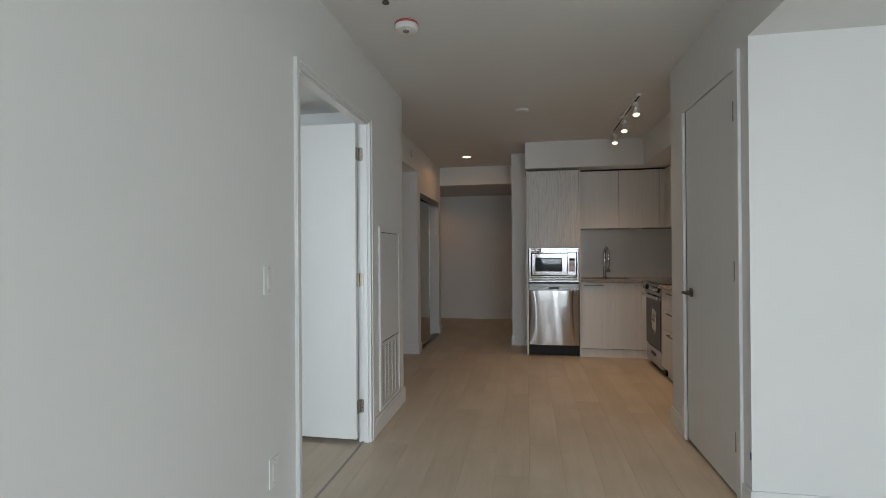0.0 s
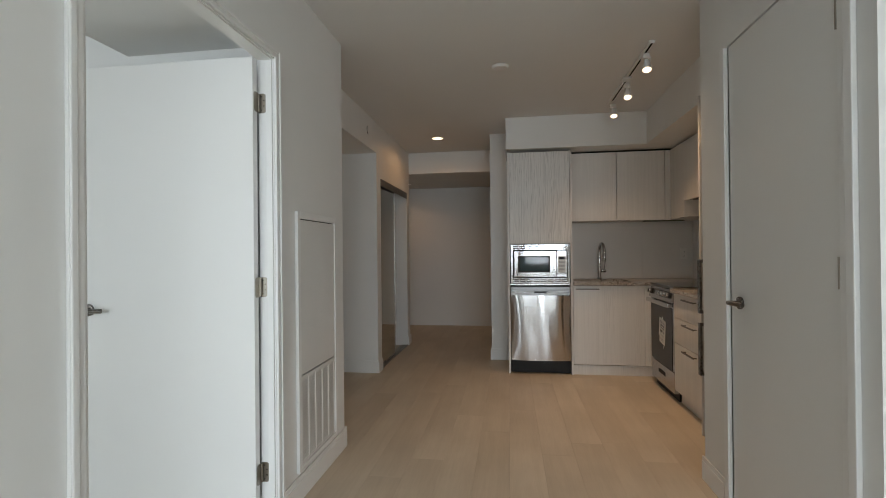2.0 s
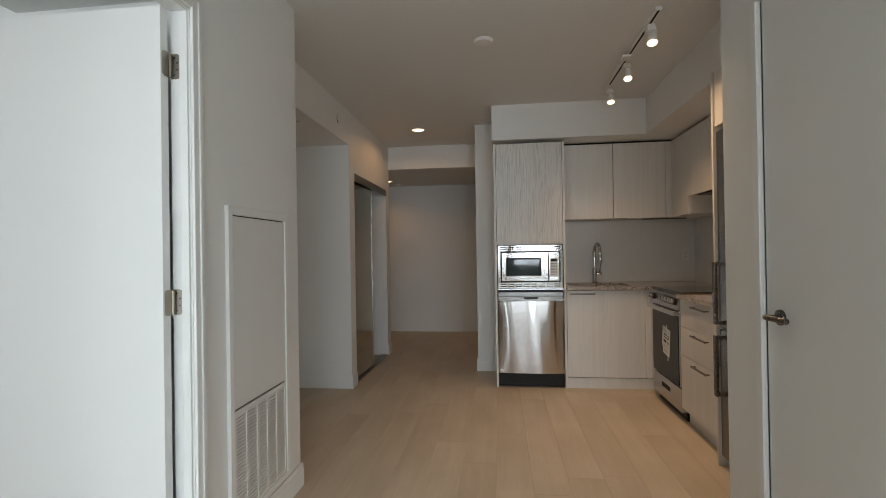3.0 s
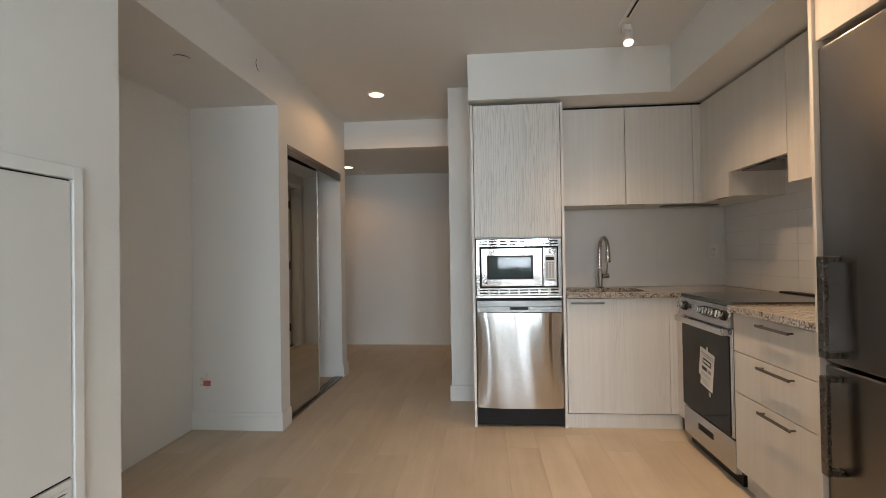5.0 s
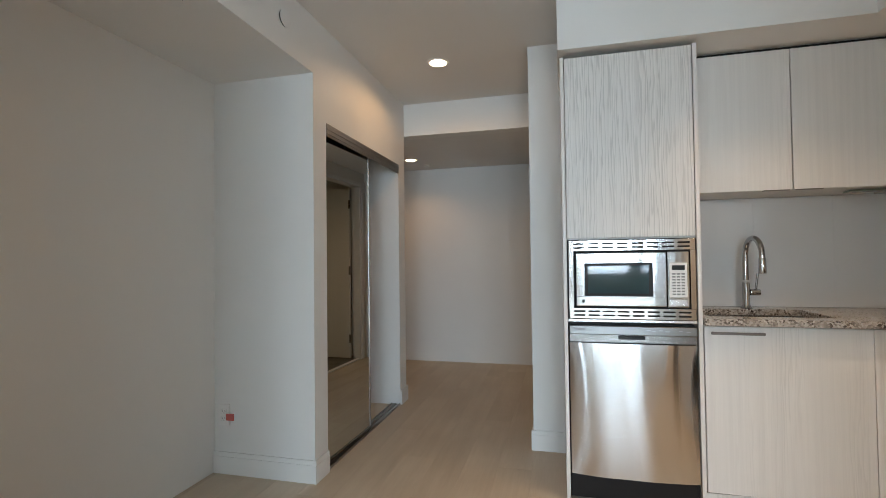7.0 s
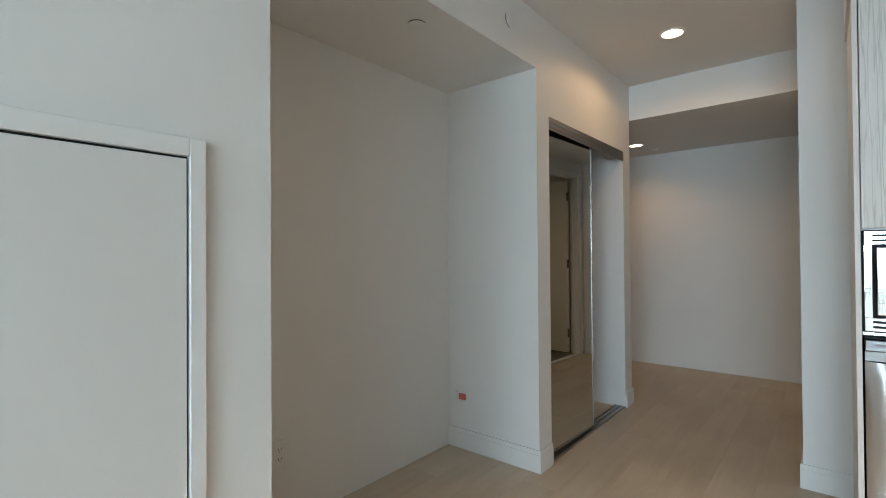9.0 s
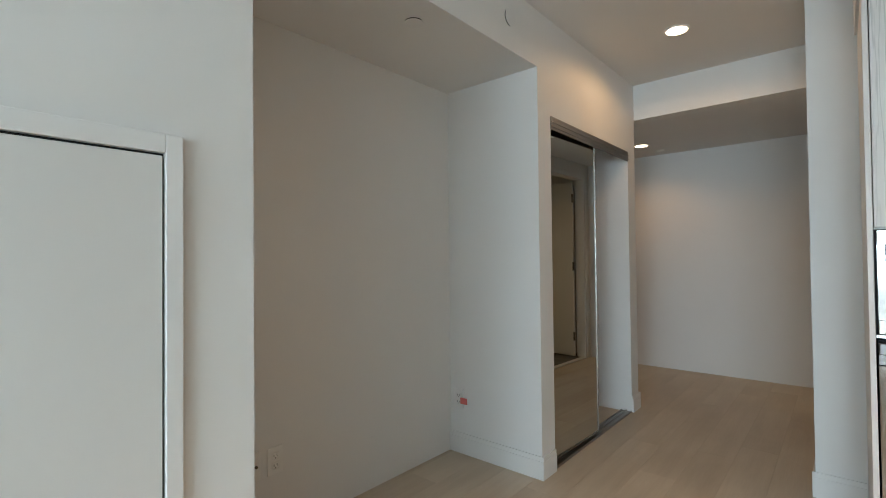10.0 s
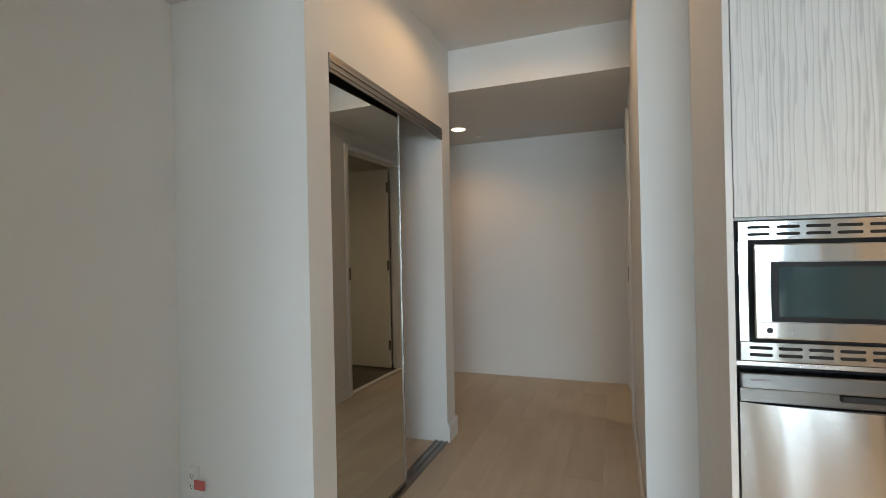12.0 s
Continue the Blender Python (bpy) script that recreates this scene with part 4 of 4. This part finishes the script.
part("panel_door", box(XL + 0.002, XL + 0.011, py0 + 0.034, py1 - 0.034, 0.605, pz1 - 0.04, 0.0015), PANEL, ap)
gy0, gy1, gz0, gz1 = py0 + 0.034, py1 - 0.034, pz0 + 0.028, 0.597
bm = box(XL + 0.0021, XL + 0.011, gy0, gy1, gz1 - 0.018, gz1, 0.001)
box(XL + 0.0021, XL + 0.011, gy0, gy1, gz0, gz0 + 0.012, 0.001, bm=bm)
NC, NR = 5, 28
cw = (gy1 - gy0 - 0.012) / NC
for i in range(NC + 1):
    y = gy0 + i * cw
    box(XL + 0.0021, XL + 0.011, y, y + 0.012, gz0 + 0.012, gz1 - 0.018, 0.0, bm=bm)
grille = part("grille", bm, PANEL, ap, "white louvred return grille")
sl = finish(box(-0.0015, 0.0025, -(cw - 0.012) / 2, (cw - 0.012) / 2, -0.0047, 0.0047), "slat", PANEL, None, False)
for i in range(NC):
    for j in range(NR):
        s = new("slat", sl)
        s.parent = grille
        s.location = Vector((XL + 0.0065, gy0 + 0.012 + i * cw + (cw - 0.012) / 2, gz0 + 0.02 + j * (gz1 - gz0 - 0.045) / (NR - 1))) - ORIGIN[ap.name]

# ---- closet with sliding mirror doors ----
cl = thing("sliding_closet_door", (XC - 0.05, 6.2, 0), "mirrored sliding closet doors in metal frame, half open", "closet door")
bm = box(XC - 0.078, XC + 0.004, 5.576, 6.798, 1.952, 1.9645, 0.001)
box(XC - 0.004, XC + 0.004, 5.576, 6.798, 1.892, 1.952, 0.001, bm=bm)
box(XC + 0.0041, XC + 0.008, 5.576, 6.798, 1.905, 1.912, 0.001, bm=bm)
box(XC + 0.0041, XC + 0.008, 5.576, 6.798, 1.93, 1.937, 0.001, bm=bm)
part("top_track", bm, ALU, cl, "bronze-grey metal top track")
bm = box(XC - 0.078, XC, 5.576, 6.798, 0.0005, 0.006, 0.001)
for x in (XC - 0.076, XC - 0.042, XC - 0.006):
    box(x, x + 0.004, 5.576, 6.798, 0.0061, 0.014, 0.0, bm=bm)
part("bottom_track", bm, ALU, cl)
for i, (x, a, b) in enumerate(((XC - 0.03, 5.578, 6.228), (XC - 0.064, 5.582, 6.22))):
    swing = Matrix.Translation((x, (a + b) / 2, 0)) @ Matrix.Rotation(radians(-1.4 if i == 0 else 0.0), 4, "Z") @ Matrix.Translation((-x, -(a + b) / 2, 0))
    sash = part("sash", box(x - 0.012, x - 0.004, a + 0.004, b - 0.004, 0.02, 1.93, m=swing), BLACK, cl)
    part("mirror", box(x - 0.0035, x + 0.001, a + 0.012, b - 0.012, 0.03, 1.925, m=swing), MIRROR, sash, "silvered mirror")
    for c, d in ((a + 0.003, a + 0.0115), (b - 0.0115, b - 0.003)):
        part("stile", box(x - 0.014, x + 0.006, c, d, 0.016, 1.94, 0.002, m=swing), ALU, sash, "slim grey metal stile")
    part("rail", box(x - 0.014, x + 0.006, a + 0.0116, b - 0.0116, 0.016, 0.0295, 0.001, m=swing), STEEL, sash)
shelf = thing("closet_shelf", (-1.6, 6.2, 1.7), "white wire closet shelf", "shelf")
bm = bmesh.new()
for i in range(10):
    rod((-1.88 + i * 0.03, 5.561, 1.75), (-1.88 + i * 0.03, 6.829, 1.75), 0.0025, 6, bm)
part("wires", bm, PLASTIC, shelf)

# bedroom closet shelf behind the open door
bs2 = thing("bedroom_closet_shelf", (-2.7, 3.6, 1.68), "white wire shelf with bracket in bedroom closet", "shelf")
bm = bmesh.new()
for i in range(9):
    rod((-3.6, 3.42 + i * 0.04, 1.7), (-2.0, 3.42 + i * 0.04, 1.7), 0.003, 6, bm)
part("wires", bm, PLASTIC, bs2)
bm = rod((-2.5, 3.42, 1.69), (-2.5, 3.74, 1.45), 0.008, 8)
part("bracket", bm, PLASTIC, bs2)
solid("trim", box(-2.399, -2.021, 3.03, 3.08, 1.97, 2.029), ALU, "grey metal closet track", "trim", "structure")

# ---- ceiling fixtures ----


def downlight(x, y, z, label):
    p = thing("recessed_light", (x, y, z), label, "light", "recessed lights")
    part("trim_ring", lathe(((0.058, -0.002), (0.06, -0.006), (0.07, -0.004), (0.072, 0.0)), (x, y, z - 0.0005), "Z", 36), PLASTIC, p, smooth=True)
    part("diffuser", lathe(((0.057, -0.0015), (0.057, -0.0055), (0.045, -0.007)), (x, y, z - 0.001), "Z", 36), GLOW, p, "glowing warm diffuser")
    return p


downlight(-0.763, 6.188, TOP, "round white recessed ceiling light, lit")
downlight(-1.5, 7.85, LOW, "round white recessed hall light, lit")

sm = thing("smoke_detector", (-0.625, 2.46, TOP), "round white smoke alarm with red ring", "smoke detector")
part("base", lathe(((0.062, 0.0), (0.066, -0.006), (0.066, -0.014)), (-0.625, 2.46, TOP - 0.0005), "Z", 36), RED, sm, "red base ring", True)
part("cover", lathe(((0.064, -0.0145), (0.064, -0.03), (0.058, -0.042), (0.035, -0.048), (0.01, -0.049)), (-0.625, 2.46, TOP), "Z", 36), PLASTIC, sm, smooth=True)
part("test_button", lathe(((0.018, -0.0485), (0.018, -0.053), (0.014, -0.055)), (-0.625, 2.445, TOP), "Z", 20), GREYPRINT, sm)
dm = thing("ceiling_cover", (-0.01, 4.21, TOP), "round white blank ceiling cover plate", "cover plate")
part("cover", lathe(((0.06, -0.0005), (0.06, -0.006), (0.05, -0.016), (0.025, -0.02), (0.005, -0.0205)), (-0.01, 4.21, TOP), "Z", 36), CEIL, dm, smooth=True)


def sprinkler_cover(at, axis, side, label):
    """A round pressed cover over a concealed head, held a few millimetres off by a dark gap."""
    p = thing("sprinkler_cover", at, label, "sprinkler")
    s = side
    part("shadow_gap", lathe(((0.0395, s * 0.0004), (0.0395, s * 0.005)), at, axis, 32), GAP, p, "dark gap behind cover")
    part("cover", lathe(((0.041, s * 0.0052), (0.0425, s * 0.0062), (0.042, s * 0.0076), (0.03, s * 0.0088)), at, axis, 40), CEIL, p, smooth=True)
    return p


sprinkler_cover((-1.43, 4.65, NICHE), "Z", -1, "round white sprinkler cover in niche ceiling")
sprinkler_cover((XC, 5.16, 2.36), "X", 1, "round white sprinkler cover on bulkhead")
sp = thing("sprinkler_cover", (-1.42, 8.2, LOW), "small white sprinkler in hall ceiling", "sprinkler")
part("cover", lathe(((0.035, -0.0005), (0.035, -0.006), (0.03, -0.009)), (-1.42, 8.2, LOW), "Z", 28), PLASTIC, sp, smooth=True)
sp = thing("sprinkler_cover", (-0.656, 2.17, TOP), "small metal ceiling sprinkler head", "sprinkler")
part("cover", lathe(((0.03, -0.0005), (0.03, -0.006), (0.012, -0.01), (0.012, -0.03), (0.018, -0.032), (0.018, -0.035)), (-0.656, 2.17, TOP), "Z", 24), NICKEL, sp, smooth=True)

tr = thing("track_light", (0.932, 4.6, TOP), "white ceiling track light with three lit spot heads", "light")
part("rail", box(0.9145, 0.9495, 3.95, 5.2, TOP - 0.02, TOP - 0.0005, 0.002), PLASTIC, tr)
part("rail_slot", box(0.926, 0.938, 3.955, 5.08, TOP - 0.0212, TOP - 0.0202), GAP, tr, "dark conductor slot")
part("canopy", box(0.885, 0.948, 4.5, 4.58, TOP - 0.038, TOP - 0.0215, 0.004), PLASTIC, tr)
for sx, sy in ((0.947, 4.125), (0.96, 4.68), (0.965, 5.185)):
    hd = part("head", box(sx - 0.03, sx + 0.012, sy - 0.03, sy + 0.03, TOP - 0.055, TOP - 0.0215, 0.003), PLASTIC, tr, "white spot head")
    p = Vector((sx, sy, TOP - 0.055))
    part("stem", box(sx + 0.014, sx + 0.024, sy - 0.012, sy + 0.012, TOP - 0.1, TOP - 0.036, 0.002), PLASTIC, hd)
    a = Vector((-0.08, -0.36, -1)).normalized()
    q = p - Vector((0, 0, 0.003))
    bm = rod(q, q + a * 0.045, 0.0165, 24, r2=0.0185, bevel=0.002)
    part("shade", bm, PLASTIC, hd, smooth=True)
    bm = rod(q + a * 0.0451, q + a * 0.068, 0.0245, 28, r2=0.0285, bevel=0.0015)
    part("cup", bm, PLASTIC, hd, "white lamp cup", True)
    bm = rod(q + a * 0.0682, q + a * 0.0755, 0.0305, 28, r2=0.031, bevel=0.002)
    part("ring", bm, PLASTIC, hd, smooth=True)
    part("bulb", rod(q + a * 0.0757, q + a * 0.079, 0.0265, 24), GLOW, hd, "glowing warm lamp face")

bt = thing("masking_tape", (XR, 2.34, 0.276), "scrap of blue masking tape on wall corner", "tape")
part("scrap", box(XR - 0.0012, XR - 0.0004, 2.336, 2.348, 0.258, 0.294), BLUE, bt)

# ---- floor, plank by plank ----
floor = solid("floor", box(-4.2, 3.4, SOUTH - 0.15, FAR + 0.1, -0.08, -0.012), BRONZE, "pale oak plank flooring throughout", "floor", "structure")
PW, PL = 0.19, 1.5
rng = random.Random(7)


def plank(length):
    bm = box(0, PW - 0.0006, 0, length - 0.0006, -0.012, 0, 0.0004, seg=1)
    return finish(bm, "plank", OAK, None, False)


full = plank(PL)
y_end = FAR + 0.08
row = 0
x = -4.15
while x < 3.35:
    y = SOUTH - 0.1 - rng.uniform(0.1, 1.4)
    while y < y_end:
        a, b = max(y, SOUTH - 0.1), min(y + PL, y_end)
        if b - a > 0.05:
            me = full if b - a > PL - 0.001 else plank(b - a)
            p = new("plank", me)
            p.parent = floor
            p.location = (x, a, 0)
        y += PL
    x += PW
